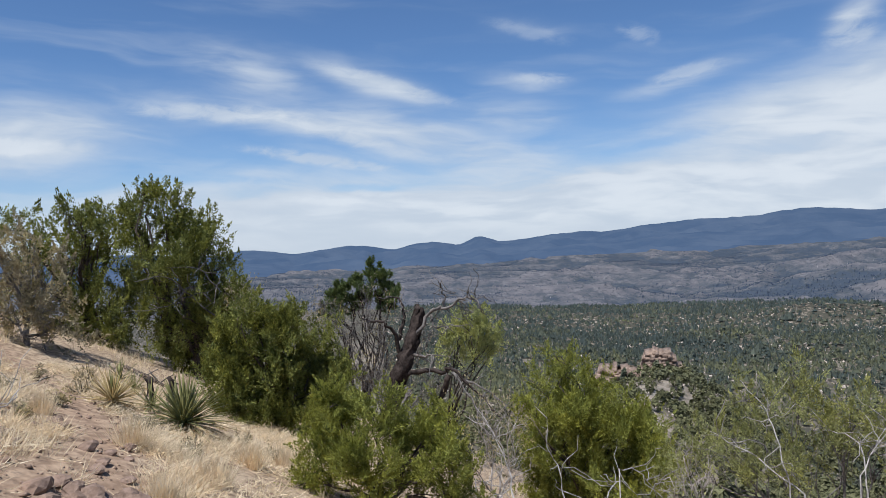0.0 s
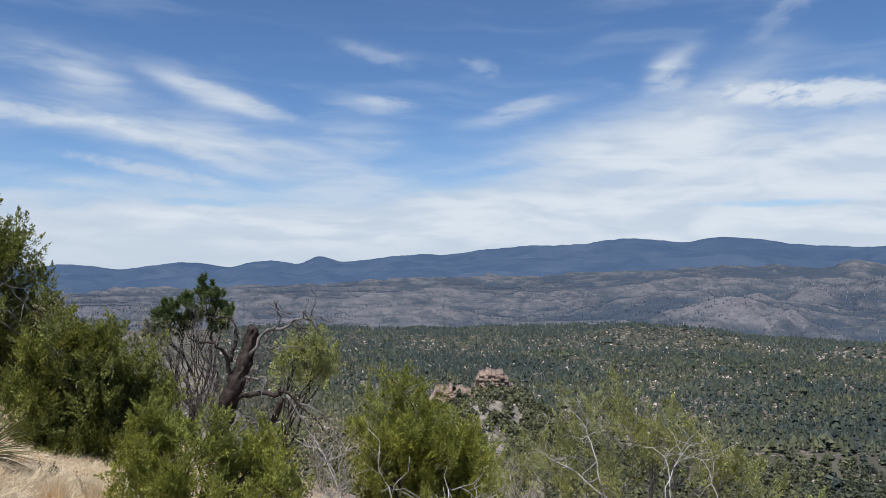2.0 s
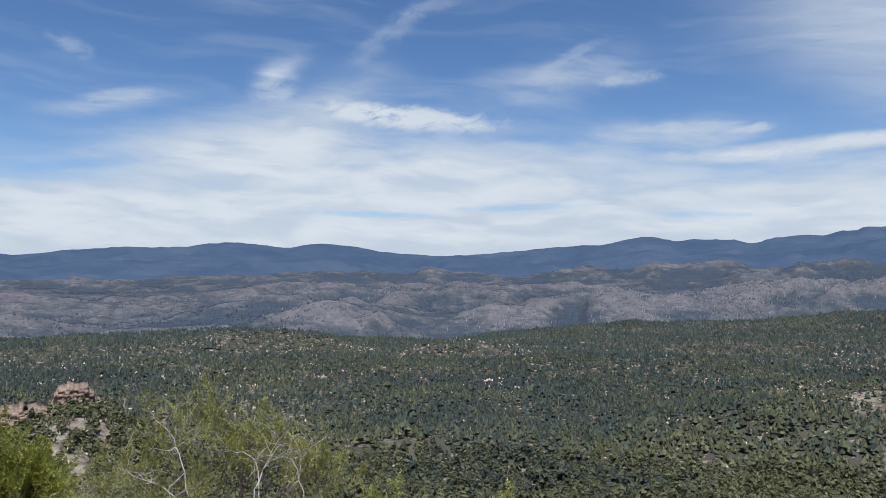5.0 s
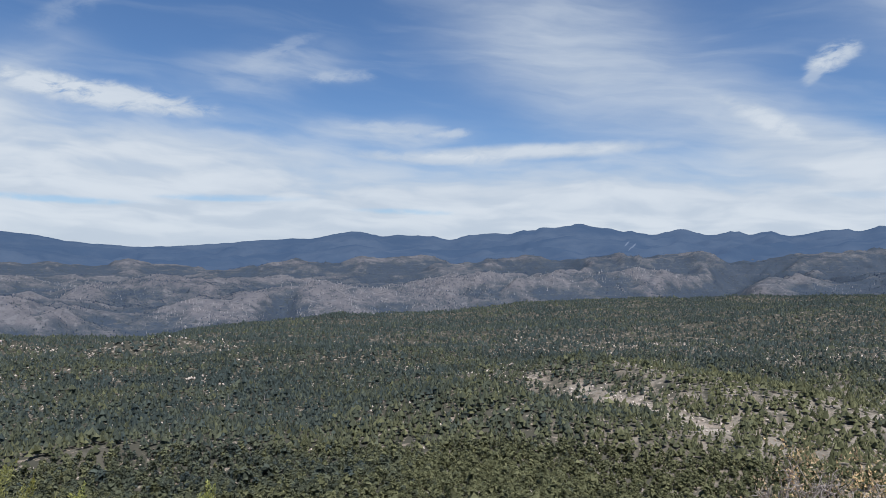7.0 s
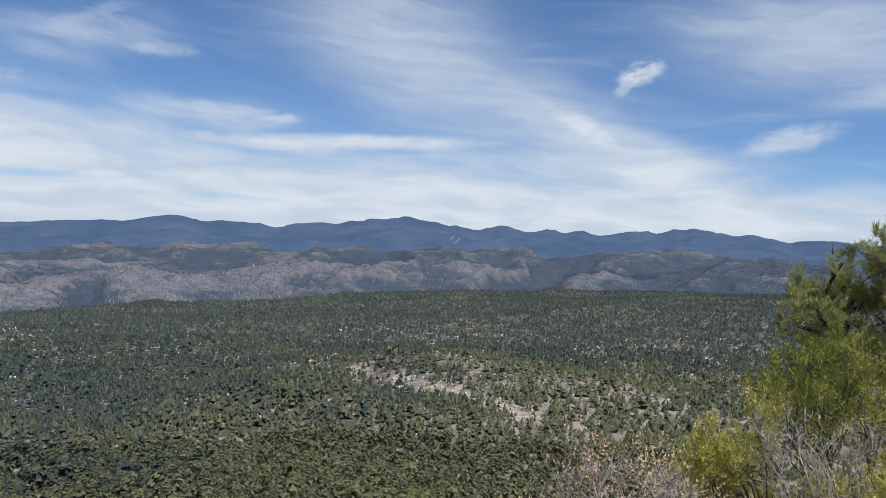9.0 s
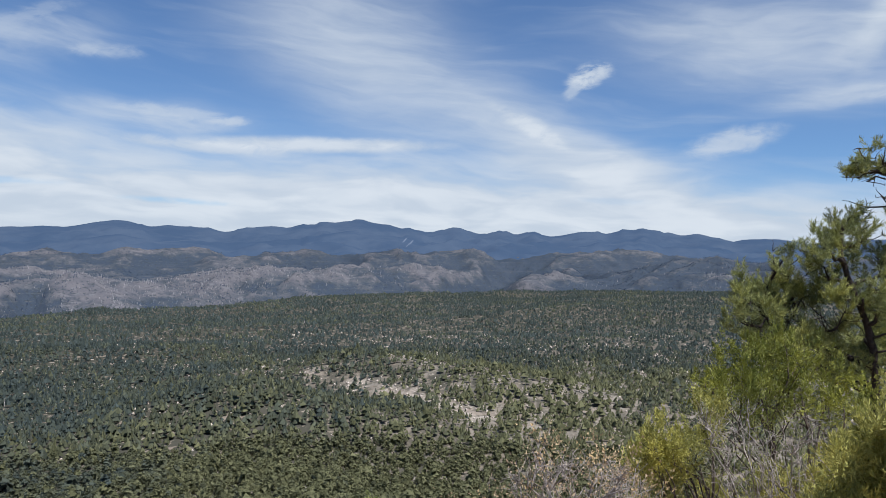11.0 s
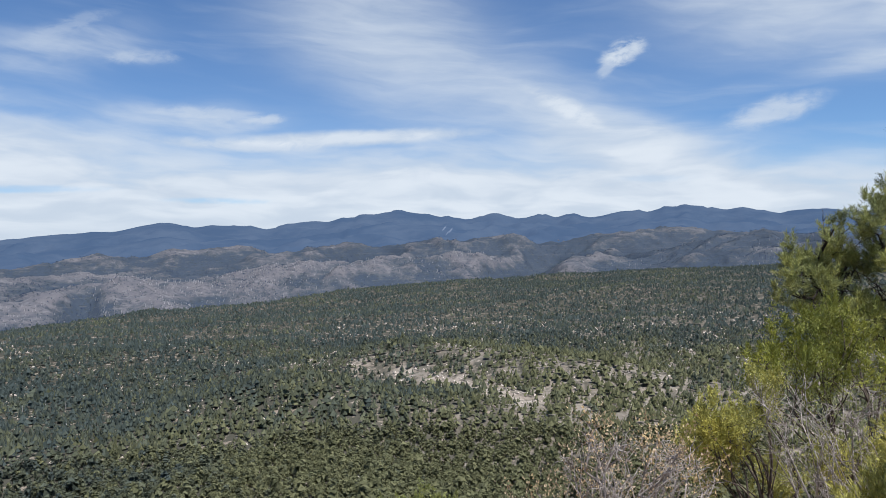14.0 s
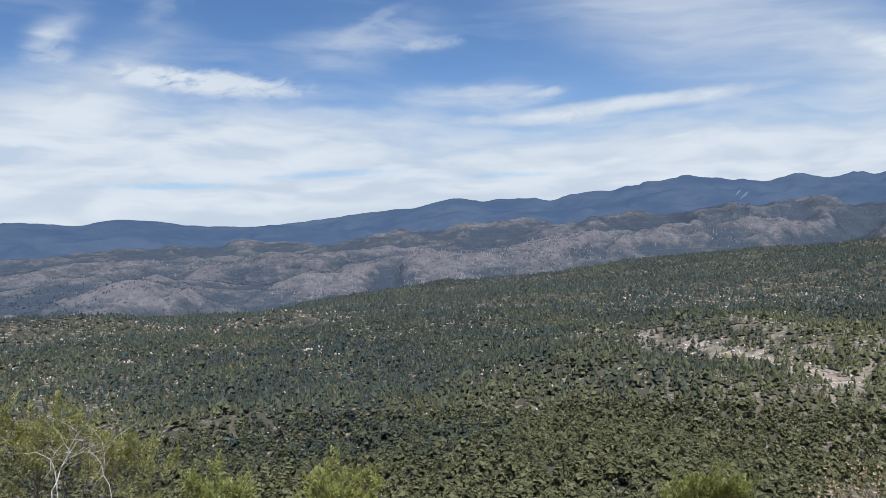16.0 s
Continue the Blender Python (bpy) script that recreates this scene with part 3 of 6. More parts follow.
def ridge_line(x, y, fall, crest):
    """The height of a rounded ridge along a crest, falling away on both sides."""
    out = np.full(np.shape(x), -1e3)
    P = [(math.sin(radians(a)) * d, math.cos(radians(a)) * d, 1.6 + d * math.tan(radians(e))) for a, e, d in crest]
    for (x0, y0, z0), (x1, y1, z1) in zip(P[:-1], P[1:]):
        dx, dy = x1 - x0, y1 - y0
        s = np.clip(((x - x0) * dx + (y - y0) * dy) / (dx * dx + dy * dy), 0, 1)
        q = np.hypot(x - x0 - s * dx, y - y0 - s * dy)
        out = np.maximum(out, z0 + (z1 - z0) * s - fall * (np.hypot(q, 26.0) - 26.0))
    return out


def land(x, y):
    """The height of the ground."""
    x, y = np.asarray(x, float), np.asarray(y, float)
    d = np.hypot(x, y) + 1e-6
    az = np.degrees(np.arctan2(x, y))
    fall = 0.40 * np.maximum(np.cos(np.radians(az - 15)), -0.22)
    hill = -fall * d * (1 + 0.06 * np.tanh(d / 25))
    hill = hill - 0.24 * np.maximum(0, d - 21) * np.clip((-20 - az) / 25, 0, 1) * np.clip((az + 130) / 30, 0, 1)
    hill = np.where(hill > 0, 25 * np.tanh(hill / 25), hill)
    hill = hill + (fbm(x / 6, y / 6, 3) - 0.5) * 0.5 * np.clip((d - 3) / 8, 0, 1) + (fbm(x / 1.1, y / 1.1, 9) - 0.5) * 0.10
    hill = hill + (fbm(x / 40, y / 40, 5) - 0.5) * 9 * np.clip((d - 25) / 120, 0, 1)
    E = edge_far(az)
    ez = E * np.tan(np.radians(np.interp(az, EDGE_AZ, EDGE_EL)))
    s = np.clip((d - 300) / (E - 300), 0, 1)
    plain = -90 + (ez + 90) * s ** 1.2
    bend = fbm(x / 260, y / 260, 17, 2)
    calm = 1 - 0.8 * np.clip(spur(x, y, 14, 520, 42, 480, 1.4, 170), 0, 1)
    plain = plain + (fbm(x / 190, y / 190, 11, 4) - 0.5) * 26 * (1 - 0.6 * s) * np.maximum(calm, 0.5)
    plain = plain + (fbm(x / 300 + bend, y / 210 - bend, 13, 4, True) - 0.62) * 26 * (1 - 0.55 * s) * calm
    plain = plain + spur(x, y, -40, 170, -30.6, 345, 30, 38) + spur(x, y, 19, 440, 30, 390, 17, 50) - spur(x, y, 33, 300, 26, 520, 9, 40) + spur(x, y, 28, 610, 42, 490, 15, 50)
    plain = plain + spur(x, y, -6, 830, -3.5, 850, 15, 42) + spur(x, y, -21, 900, -14, 930, 13, 40) + spur(x, y, 4, 700, 14, 760, 9, 60)
    foot = 3600 * np.tan(np.radians(np.interp(az, FOOT_AZ, FOOT_EL)))
    u = np.clip((d - E) / (3600 - E), 0, 1)
    far = ez + (foot - ez) * u - 40 * np.clip((d - E) / 250, 0, 1) * (1 - u) - 25 * np.clip(u - 0.8, 0, 1)
    # each crest is worn into spurs and gullies
    wx, wy = x + 240 * (fbm(x / 330, y / 330, 23, 3) - 0.5), y + 240 * (fbm(x / 330, y / 330, 29, 3) - 0.5)
    soft = 12.0
    total = np.exp((far - far) / soft)
    for k, (fall_k, crest) in enumerate(RIDGES):
        total = total + np.exp(np.clip((ridge_line(wx * 0.35 + x * 0.65, wy * 0.35 + y * 0.65, fall_k, crest) - far) / soft, -30, 30))
    far = far + soft * np.log(total) - soft * 0.5
    rise = np.clip((d - E) / 300, 0, 1) * (1 - np.clip((u - 0.75) / 0.25, 0, 1))
    worn = fbm(wx / 210, wy / 210, 27, 5, True) - 0.6
    gully = fbm(wx / 62, wy / 62, 21, 3, True) - 0.6
    far = far + (worn * (52 + 24 * np.clip((az - 18) / 10, 0, 1)) + gully * (17 + 10 * np.clip((az - 18) / 10, 0, 1))) * rise * (0.5 + 0.5 * np.clip((az + 40) / 30, 0, 1))
    far = far - 18 * np.exp(-((d - E - 110) / 70) ** 2) * np.clip((d - E) / 60, 0, 1)
    # the canyon mouth between two spurs
    far = far - spur(x, y, 3.2, 1330, 5.2, 1720, 34, 34) - spur(x, y, 36.5, 1900, 38.2, 2500, 45, 70)
    # low mesas: the slopes step down in ledges on the open side
    step = 13.0
    k = far / step
    ledge = step * (np.floor(k) + np.clip((k - np.floor(k)) * 3.2 - 1.1, 0, 1))
    far = far + (ledge - far) * 0.6 * np.clip((-18 - az) / 14, 0, 1) * np.clip((d - E) / 200, 0, 1)
    low = np.where(d < E, plain, far)
    k = 6.0
    m = np.maximum(hill, low)
    return np.where(d < 900, m + k * np.log1p(np.exp(-np.abs(hill - low) / k)) * np.clip((d - 60) / 100, 0, 1), low)


def polar(az, el, d):
    """A place by its bearing and elevation from the lookout and its level distance."""
    a = radians(az)
    return np.array([math.sin(a) * d, math.cos(a) * d, EYE + d * math.tan(radians(el))])


def on_ground(az, d, dz=0.0):
    a = radians(az)
    x, y = math.sin(a) * d, math.cos(a) * d
    return np.array([x, y, float(land(x, y)) + dz])


def trail(x, y):
    """How much a place belongs to the trodden trail."""
    line = [(-79, 3.0), (-74, 5.0), (-71.5, 6.6), (-72, 8.4), (-74.5, 11.0), (-78, 14.0)]
    best = np.full(np.shape(x), 1e9)
    for (a0, d0), (a1, d1) in zip(line[:-1], line[1:]):
        best = np.minimum(best, 1 - spur(x, y, a0, d0, a1, d1, 1.0, 0.36))
    best = np.minimum(best, 1 - spur(x, y, -82, 4.6, -75, 6.4, 0.8, 0.7))
    return np.clip(1 - best, 0, 1)


WASH = [(13.6, -8.3, 19.3, -8.6, 7), (19.3, -8.6, 22.3, -8.0, 4), (24, -8.7, 27.9, -9.6, 3), (27.9, -9.6, 31.2, -10.1, 6), (31.2, -10.1, 34.4, -11.0, 10), (34.4, -11.0, 37.2, -11.7, 13),
        (30.8, -7.5, 35.6, -7.8, 8), (38.5, -9.0, 41.0, -9.3, 0.5), (-33.5, -12.0, -31.2, -13.8, 1), (-24, -9.4, -21, -9.6, 3),
        (-43, -6.7, -40, -6.8, 8)]


@functools.lru_cache(None)
def meet(az, el):
    """How far off the ground lies along a bearing and a dip."""
    d = np.linspace(60, 1500, 2900)
    a = radians(az)
    hit = land(np.sin(a) * d, np.cos(a) * d) > EYE + d * math.tan(radians(el))
    return float(d[np.argmax(hit)])


def bare(x, y):
    """Open stony ground with no trees: a dry wash and clearings."""
    out = np.zeros(np.shape(x))
    for a0, e0, a1, e1, w in WASH:
        out = np.maximum(out, spur(x, y, a0, meet(a0, e0), a1, meet(a1, e1), 1.0, w * 0.9 + 3.5))
    return out


def build_ground():
    fine = np.concatenate([np.arange(-96, -70, 0.5), np.arange(-70, 74, 0.28), np.arange(74, 96.01, 0.5)])
    az = np.concatenate([fine, np.arange(100, 261, 5.0)])
    rings = np.concatenate([[0.0], 0.6 * 1.055 ** np.arange(0, 160)])
    rings = np.concatenate([rings[rings < 1090], np.arange(1090, 3000, 15.0), np.arange(3000, 3700, 35.0), [3760, 4950]])
    A, D = np.meshgrid(np.radians(az), rings)
    x, y = np.sin(A) * D, np.cos(A) * D
    z = land(x, y)
    z[-1] = z[-2] = -160
    n = len(az)
    i = np.arange(len(rings) - 1)[:, None] * n
    j, j2 = np.arange(n)[None], (np.arange(n)[None] + 1) % n
    F = np.stack([i + j, i + n + j, i + n + j2, i + j2], -1).reshape(-1, 4)[:, ::-1]
    azd = np.degrees(A)
    azd = np.where(azd > 180, azd - 360, azd)
    E = edge_far(azd)
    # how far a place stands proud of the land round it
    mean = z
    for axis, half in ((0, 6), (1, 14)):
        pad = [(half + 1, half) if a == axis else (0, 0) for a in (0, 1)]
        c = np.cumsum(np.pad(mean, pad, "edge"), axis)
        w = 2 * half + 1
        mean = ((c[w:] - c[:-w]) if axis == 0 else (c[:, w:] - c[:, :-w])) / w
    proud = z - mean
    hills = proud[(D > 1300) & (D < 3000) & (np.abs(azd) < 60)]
    # hollows and the canyon mouth score low, so the colour darkens them as shade
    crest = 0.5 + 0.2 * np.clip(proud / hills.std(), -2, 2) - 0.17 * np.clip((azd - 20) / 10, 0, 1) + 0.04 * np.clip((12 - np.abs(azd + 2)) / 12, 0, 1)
    # far hills lean to the bluish wooded tone, in place of haze
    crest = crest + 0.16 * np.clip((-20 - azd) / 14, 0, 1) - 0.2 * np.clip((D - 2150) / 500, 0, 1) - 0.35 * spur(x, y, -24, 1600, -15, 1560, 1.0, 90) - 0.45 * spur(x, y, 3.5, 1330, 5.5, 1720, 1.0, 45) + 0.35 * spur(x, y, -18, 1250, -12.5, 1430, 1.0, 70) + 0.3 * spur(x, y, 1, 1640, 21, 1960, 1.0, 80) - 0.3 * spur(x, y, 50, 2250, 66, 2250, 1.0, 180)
    sparse = np.clip((-4 - azd) / 16, 0, 1) * np.clip((D - 180) / 120, 0, 1) * np.clip((850 - D) / 200, 0, 1)
    attrs = {
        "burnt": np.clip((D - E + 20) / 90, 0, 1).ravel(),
        "close": np.clip(1 - (D - 18) / 50, 0, 1).ravel(),
        "trail": trail(x, y).ravel(),
        "open": np.maximum.reduce([bare(x, y), 0.7 * spur(x, y, -46, 120, -31, 320, 1.0, 55) * (fbm(x / 9, y / 9, 37, 3) > 0.48), 0.45 * spur(x, y, 40, 560, 54, 350, 1.0, 115) * (fbm(x / 14, y / 14, 35, 3) > 0.45), 0.55 * np.clip((azd - 24) / 8, 0, 1) * np.clip((D - 200) / 80, 0, 1) * np.clip((900 - D) / 200, 0, 1) * (fbm(x / 11, y / 11, 36, 3) > 0.5), 0.45 * sparse * (fbm(x / 26, y / 20, 39, 4) > 0.52)]).ravel(),
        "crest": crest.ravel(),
    }
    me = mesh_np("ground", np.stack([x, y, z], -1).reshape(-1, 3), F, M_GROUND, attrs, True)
    tagged(new("ground", me), "dry hillside falling to a wooded valley and burnt hills", "ground", kind="structure")


build_ground()

# far crests: bearing, height in degrees, half width in degrees
CRESTS = [(-62, 0.25, 2.5), (-54.5, 0.33, 2.5), (-48, 0.4, 2), (-44.4, 0.62, 1.0), (-41, 0.35, 3), (-36, 0.75, 3.5), (-28, 1.3, 3.5), (-20.5, 1.66, 4), (-14.3, 1.66, 2.5),
          (-9, 0.9, 5), (0, 1.05, 5), (6, 1.6, 3.5), (10.3, 2.25, 1.6), (15, 2.05, 3), (22, 2.25, 3), (27.6, 3.05, 2.2), (31, 2.6, 1.8), (35, 2.65, 1.6), (39.5, 2.52, 2.4),
          (45.8, 2.68, 1.8), (49.3, 2.9, 2.4), (53, 2.55, 1.6), (57.5, 2.3, 3), (65, 2.4, 4), (73, 2.6, 5), (84, 2.4, 6), (-72, 0.3, 6), (-84, 0.5, 6)]


def build_mountains(name, near, far, drop, seed, share, label):
    """A range whose crest stands at far; drop lowers its crest, share is how strongly spurs fold it."""
    az = np.arange(-100, 100.01, 0.3)
    crest = np.full(len(az), -0.3)
    for a, e, w in CRESTS:
        crest = np.maximum(crest, e - 0.3 * np.abs((az - a) / w) ** 1.2)
    crest = np.convolve(np.pad(crest, 1, "edge"), np.ones(3) / 3, "valid") - drop
    crest = crest + (fbm(az / 2.2, az * 0 + seed, seed, 6, True) - 0.6) * np.interp(az, [-30, 5, 20], [0.28, 0.25, 0.6])
    rows = np.linspace(0, 1, 46)
    foot = np.interp(az, FOOT_AZ, FOOT_EL) - 0.8
    A, S = np.meshgrid(np.radians(az), rows)
    d = near + (far - near) * S
    x, y = np.sin(A) * d, np.cos(A) * d
    z0, z1 = near * np.tan(np.radians(foot))[None], far * np.tan(np.radians(crest))[None]
    z = z0 + (z1 - z0) * S ** 0.9
    fold = fbm(x / 260, y / 260, seed + 40, 5, True) - 0.55
    z = z + fold * share * np.sin(np.pi * np.minimum(S * 1.0, 1)) * (1 - S ** 6)
    back = np.stack([np.sin(A[-1]) * (far + 250), np.cos(A[-1]) * (far + 250), np.full(len(az), -200.0)], -1)
    V = np.concatenate([np.stack([x, y, z], -1).reshape(-1, 3), back])
    n = len(az)
    i = np.arange(len(rows))[:, None] * n
    j = np.arange(n - 1)[None]
    F = np.stack([i + j, i + j + 1, i + n + j + 1, i + n + j], -1).reshape(-1, 4)
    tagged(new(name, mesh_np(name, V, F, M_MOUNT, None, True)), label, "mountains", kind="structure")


build_mountains("backdrop", 3500, 4600, 0.0, 3, 110, "haze-blue forested mountain range on the horizon")

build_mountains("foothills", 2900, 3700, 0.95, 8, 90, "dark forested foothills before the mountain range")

# ---------------------------------------------------------------- woods
def clump_tree(rng, clumps, cone, sides=4):
    """A small far tree, one unit high: uneven tapering clumps of leaves stacked round its stem."""
    V = []
    for k in range(clumps):
        u = (k + rng.uniform(0.2, 0.8)) / clumps
        if clumps == 1:
            c, half, r = np.array([0, 0, 0.42]), 0.58, 0.36 if cone else 0.44
        else:
            a = k * 2.4 + rng.uniform(-0.5, 0.5)
            off = (0.24 * (1 - u) if cone else 0.26 * (1 - u * 0.75)) * rng.uniform(0.5, 1.2)
            r = (0.32 * (1.14 - u) if cone else 0.34 * (1.1 - u * 0.5)) * rng.uniform(0.8, 1.2) * (1.15 if clumps < 4 else 1 if clumps < 8 else 0.72)
            half = rng.uniform(0.17, 0.29) * (1.5 if clumps < 4 else 1 if clumps < 8 else 0.8)
            c = np.array([math.cos(a) * off, math.sin(a) * off, 0.2 + 0.62 * u])
        t = np.arange(sides) * 2 * np.pi / sides + rng.uniform(0, 6)
        ring = c + np.stack([np.cos(t) * r, np.sin(t) * r, t * 0 - 0.25 * half], -1) * rng.uniform(0.7, 1.25, (sides, 1)) + rng.normal(0, 0.025, (sides, 3))
        top = c + np.array([rng.normal(0, 0.08), rng.normal(0, 0.08), half * rng.uniform(0.85, 1.15)])
        for i in range(sides):
            a, b = ring[i], ring[(i + 1) % sides]
            V += [a, b, top]
    return np.array(V)


def flake_tree(rng, clumps, flakes, cone, leafy):
    """A small tree seen from a few hundred paces, one unit high: rounded clumps covered with flakes of leaves."""
    V = []
    for k in range(clumps):
        u = (k + rng.uniform(0.1, 0.9)) / clumps
        a = k * 2.4 + rng.uniform(-0.5, 0.5)
        off = (0.24 * (1 - u) if cone else 0.27 * (1 - u * 0.7)) * rng.uniform(0.4, 1.2)
        r = (0.27 * (1.2 - u) if cone else 0.25 * (1.2 - u * 0.5)) * rng.uniform(0.8, 1.2)
        c = np.array([math.cos(a) * off, math.sin(a) * off, 0.2 + 0.62 * u])
        out = unit(rng.normal(size=(flakes, 3)) + np.array([0, 0, 0.75]))
        P = c + out * np.array([r, r, max(r * 1.15, 0.16)]) * rng.uniform(0.75, 1.0, (flakes, 1))
        nrm = unit(out + np.array([0, 0, 0.2]) + rng.normal(0, 0.16, (flakes, 3)))
        s1 = unit(np.cross(nrm, rng.normal(size=(flakes, 3))))
        s2 = np.cross(nrm, s1)
        size = leafy * rng.uniform(0.7, 1.35, (flakes, 1))
        V.append(np.stack([P + s1 * size, P - s1 * size * 0.5 + s2 * size * 0.85, P - s1 * size * 0.5 - s2 * size * 0.85], 1).reshape(-1, 3))
    return np.concatenate(V)


def plant(name, x, y, high, wide, tmpl, tint, material, label, rng):
    """Many trees as one mesh: each takes one of the templates, turned and sized."""
    n = len(x)
    if n == 0:
        return
    z = land(x, y)
    pick = rng.integers(0, len(tmpl), n)
    T = np.stack(tmpl)[pick]
    a = rng.uniform(0, 2 * np.pi, n)
    c, s = np.cos(a)[:, None], np.sin(a)[:, None]
    V = np.stack([(T[..., 0] * c - T[..., 1] * s) * wide[:, None] + x[:, None], (T[..., 0] * s + T[..., 1] * c) * wide[:, None] + y[:, None],
                  T[..., 2] * high[:, None] + z[:, None] - 0.15], -1)
    k = T.shape[1]
    F = np.arange(n * k).reshape(-1, 3)
    me = mesh_np(name, V.reshape(-1, 3), F, material, {"tint": np.repeat(tint, k)})
    tagged(new(name, me), label, "woodland", kind="stuff")


def scatter(rng, az0, az1, d0, d1, per):
    """Places spread evenly over a sector, one to every per square metres."""
    area = radians(az1 - az0) * (d1 ** 2 - d0 ** 2) / 2
    n = int(area / per)
    a = np.radians(rng.uniform(az0, az1, n))
    d = np.sqrt(rng.uniform(d0 ** 2, d1 ** 2, n))
    return np.sin(a) * d, np.cos(a) * d, np.degrees(a), d


rng = np.random.default_rng(7)
SLOPE = [flake_tree(rng, 6, 8, k % 3 == 0, 0.17) for k in range(12)]
NEAR = [flake_tree(rng, 5, 7, k % 2 == 0, 0.185) for k in range(14)]
MIDDLE = [clump_tree(rng, 2, k % 2 == 0, 5) for k in range(14)]
FAR = [clump_tree(rng, 1, k % 3 > 0, 5) for k in range(12)]
HILL = [clump_tree(rng, 1, True, 4) for _ in range(6)]
for name, d0, d1, per, kinds in (("slope_woods", 105, 205, 4.4, SLOPE), ("near_woods", 205, 360, 5.2, NEAR), ("middle_woods", 360, 760, 8.2, MIDDLE), ("far_woods", 760, 1800, 19, FAR)):
    x, y, az, d = scatter(rng, -52, 80, d0, d1, per)
    patch = fbm(x / 13, y / 13, 31, 3) - 0.1 * spur(x, y, 19, 440, 29, 370, 1.0, 60) + 0.2 * spur(x, y, -46, 120, -31, 320, 1.0, 55) + 0.13 * spur(x, y, 40, 560, 54, 350, 1.0, 115) - 0.14 * spur(x, y, 16, 380, 33, 350, 1.0, 70)
    patch = patch + 0.09 * np.clip((-4 - az) / 16, 0, 1) * np.clip((d - 180) / 120, 0, 1) * np.clip((850 - d) / 200, 0, 1)
    knoll = np.clip(spur(x, y, 18, 440, 30, 385, 1.4, 75), 0, 1)
    keep = (rng.uniform(size=len(x)) < np.clip(1.0 - np.clip(patch - 0.60, 0, 1) * 5, 0.45, 1) * (0.76 + 0.42 * knoll - 0.13 * np.clip((az - 26) / 8, 0, 1) * np.clip((d - 200) / 80, 0, 1) * np.clip((700 - d) / 150, 0, 1))) & (rng.uniform(size=len(x)) > bare(x, y) * 0.88) & (d < edge_far(az) + 15 * np.sin(az * 3))
    keep &= rng.uniform(size=len(x)) > 0.38 * spur(x, y, -42, 150, -31, 325, 1.0, 45)
    x, y, az, d = x[keep], y[keep], az[keep], d[keep]
    h = rng.uniform(2.0, 4.5, len(x)) * np.where((d > 205) & (d < 760), 1.1, 1.0) * np.where(rng.uniform(size=len(x)) < 0.08, 1.4, 1.0) * (0.85 + 0.5 * fbm(x / 45, y / 45, 53, 2))
    w = h * rng.uniform(0.75, 1.15, len(x)) * np.where(d > 760, 1.2, 1.0)
    # tint rises with distance as painted haze; the rest varies by place and chance
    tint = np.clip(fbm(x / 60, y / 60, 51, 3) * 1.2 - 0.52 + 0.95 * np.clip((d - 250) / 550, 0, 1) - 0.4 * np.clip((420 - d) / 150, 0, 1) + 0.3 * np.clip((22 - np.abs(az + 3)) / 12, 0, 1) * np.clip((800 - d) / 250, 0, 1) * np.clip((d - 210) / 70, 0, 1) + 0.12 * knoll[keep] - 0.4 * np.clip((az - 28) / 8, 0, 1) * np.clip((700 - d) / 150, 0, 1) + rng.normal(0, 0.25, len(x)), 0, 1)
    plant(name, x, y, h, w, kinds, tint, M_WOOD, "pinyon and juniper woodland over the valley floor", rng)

x, y, az, d = scatter(rng, -95, 88, 34, 90, 5.0)
keep = rng.uniform(size=len(x)) < np.clip((fbm(x / 6, y / 6, 33, 3) - 0.36) * 5, 0.1, 1)
x, y = x[keep], y[keep]
h = rng.uniform(0.7, 1.9, len(x))
plant("slope_scrub", x, y, h, h * rng.uniform(0.9, 1.4, len(x)), NEAR, rng.uniform(0, 0.6, len(x)), M_WOOD, "low scrub on the falling slope", rng)


def boulders(name, x, y, size, material, label, rng):
    """Many weathered boulders as one mesh: uneven eight-sided lumps half sunk in the ground."""
    n = len(x)
    six = np.array([(1, 0, 0), (-1, 0, 0), (0, 1, 0), (0, -1, 0), (0, 0, 0.8), (0, 0, -0.6)], float)
    V = six[None] * rng.uniform(0.6, 1.4, (n, 6, 1)) + rng.normal(0, 0.22, (n, 6, 3))
    a = rng.uniform(0, 6.28, n)
    c, s = np.cos(a)[:, None], np.sin(a)[:, None]
    k = size[:, None]
    V = np.stack([(V[..., 0] * c - V[..., 1] * s) * k + x[:, None], (V[..., 0] * s + V[..., 1] * c) * k + y[:, None], V[..., 2] * k + land(x, y)[:, None] + 0.15 * k], -1)
    f = np.array([(0, 2, 4), (2, 1, 4), (1, 3, 4), (3, 0, 4), (2, 0, 5), (1, 2, 5), (3, 1, 5), (0, 3, 5)])
    F = (np.arange(n)[:, None, None] * 6 + f[None]).reshape(-1, 3)
    tagged(new(name, mesh_np(name, V.reshape(-1, 3), F, material)), label, "boulders", kind="stuff")


x, y, az, d = scatter(rng, -52, 66, 120, 900, 26)
keep = rng.uniform(size=len(x)) < np.clip((fbm(x / 30, y / 30, 57, 3) - 0.46) * 3, 0.10, 0.7) + 0.9 * spur(x, y, -42, 140, -31, 330, 1.0, 40) + 0.5 * bare(x, y)
keep &= d < edge_far(az) - 20
x, y, d = x[keep], y[keep], d[keep]
boulders("boulders", x, y, rng.uniform(0.3, 1.0, len(x)) * np.clip(d / 380, 0.5, 1.6), M_BOULDER, "pale weathered boulders scattered through the woodland", rng)

# scattered trees and bleached trunks on the burnt hills
x, y, az, d = scatter(rng, -62, 66, 1100, 2800, 44)
p = fbm(x / 200, y / 200, 61, 4)
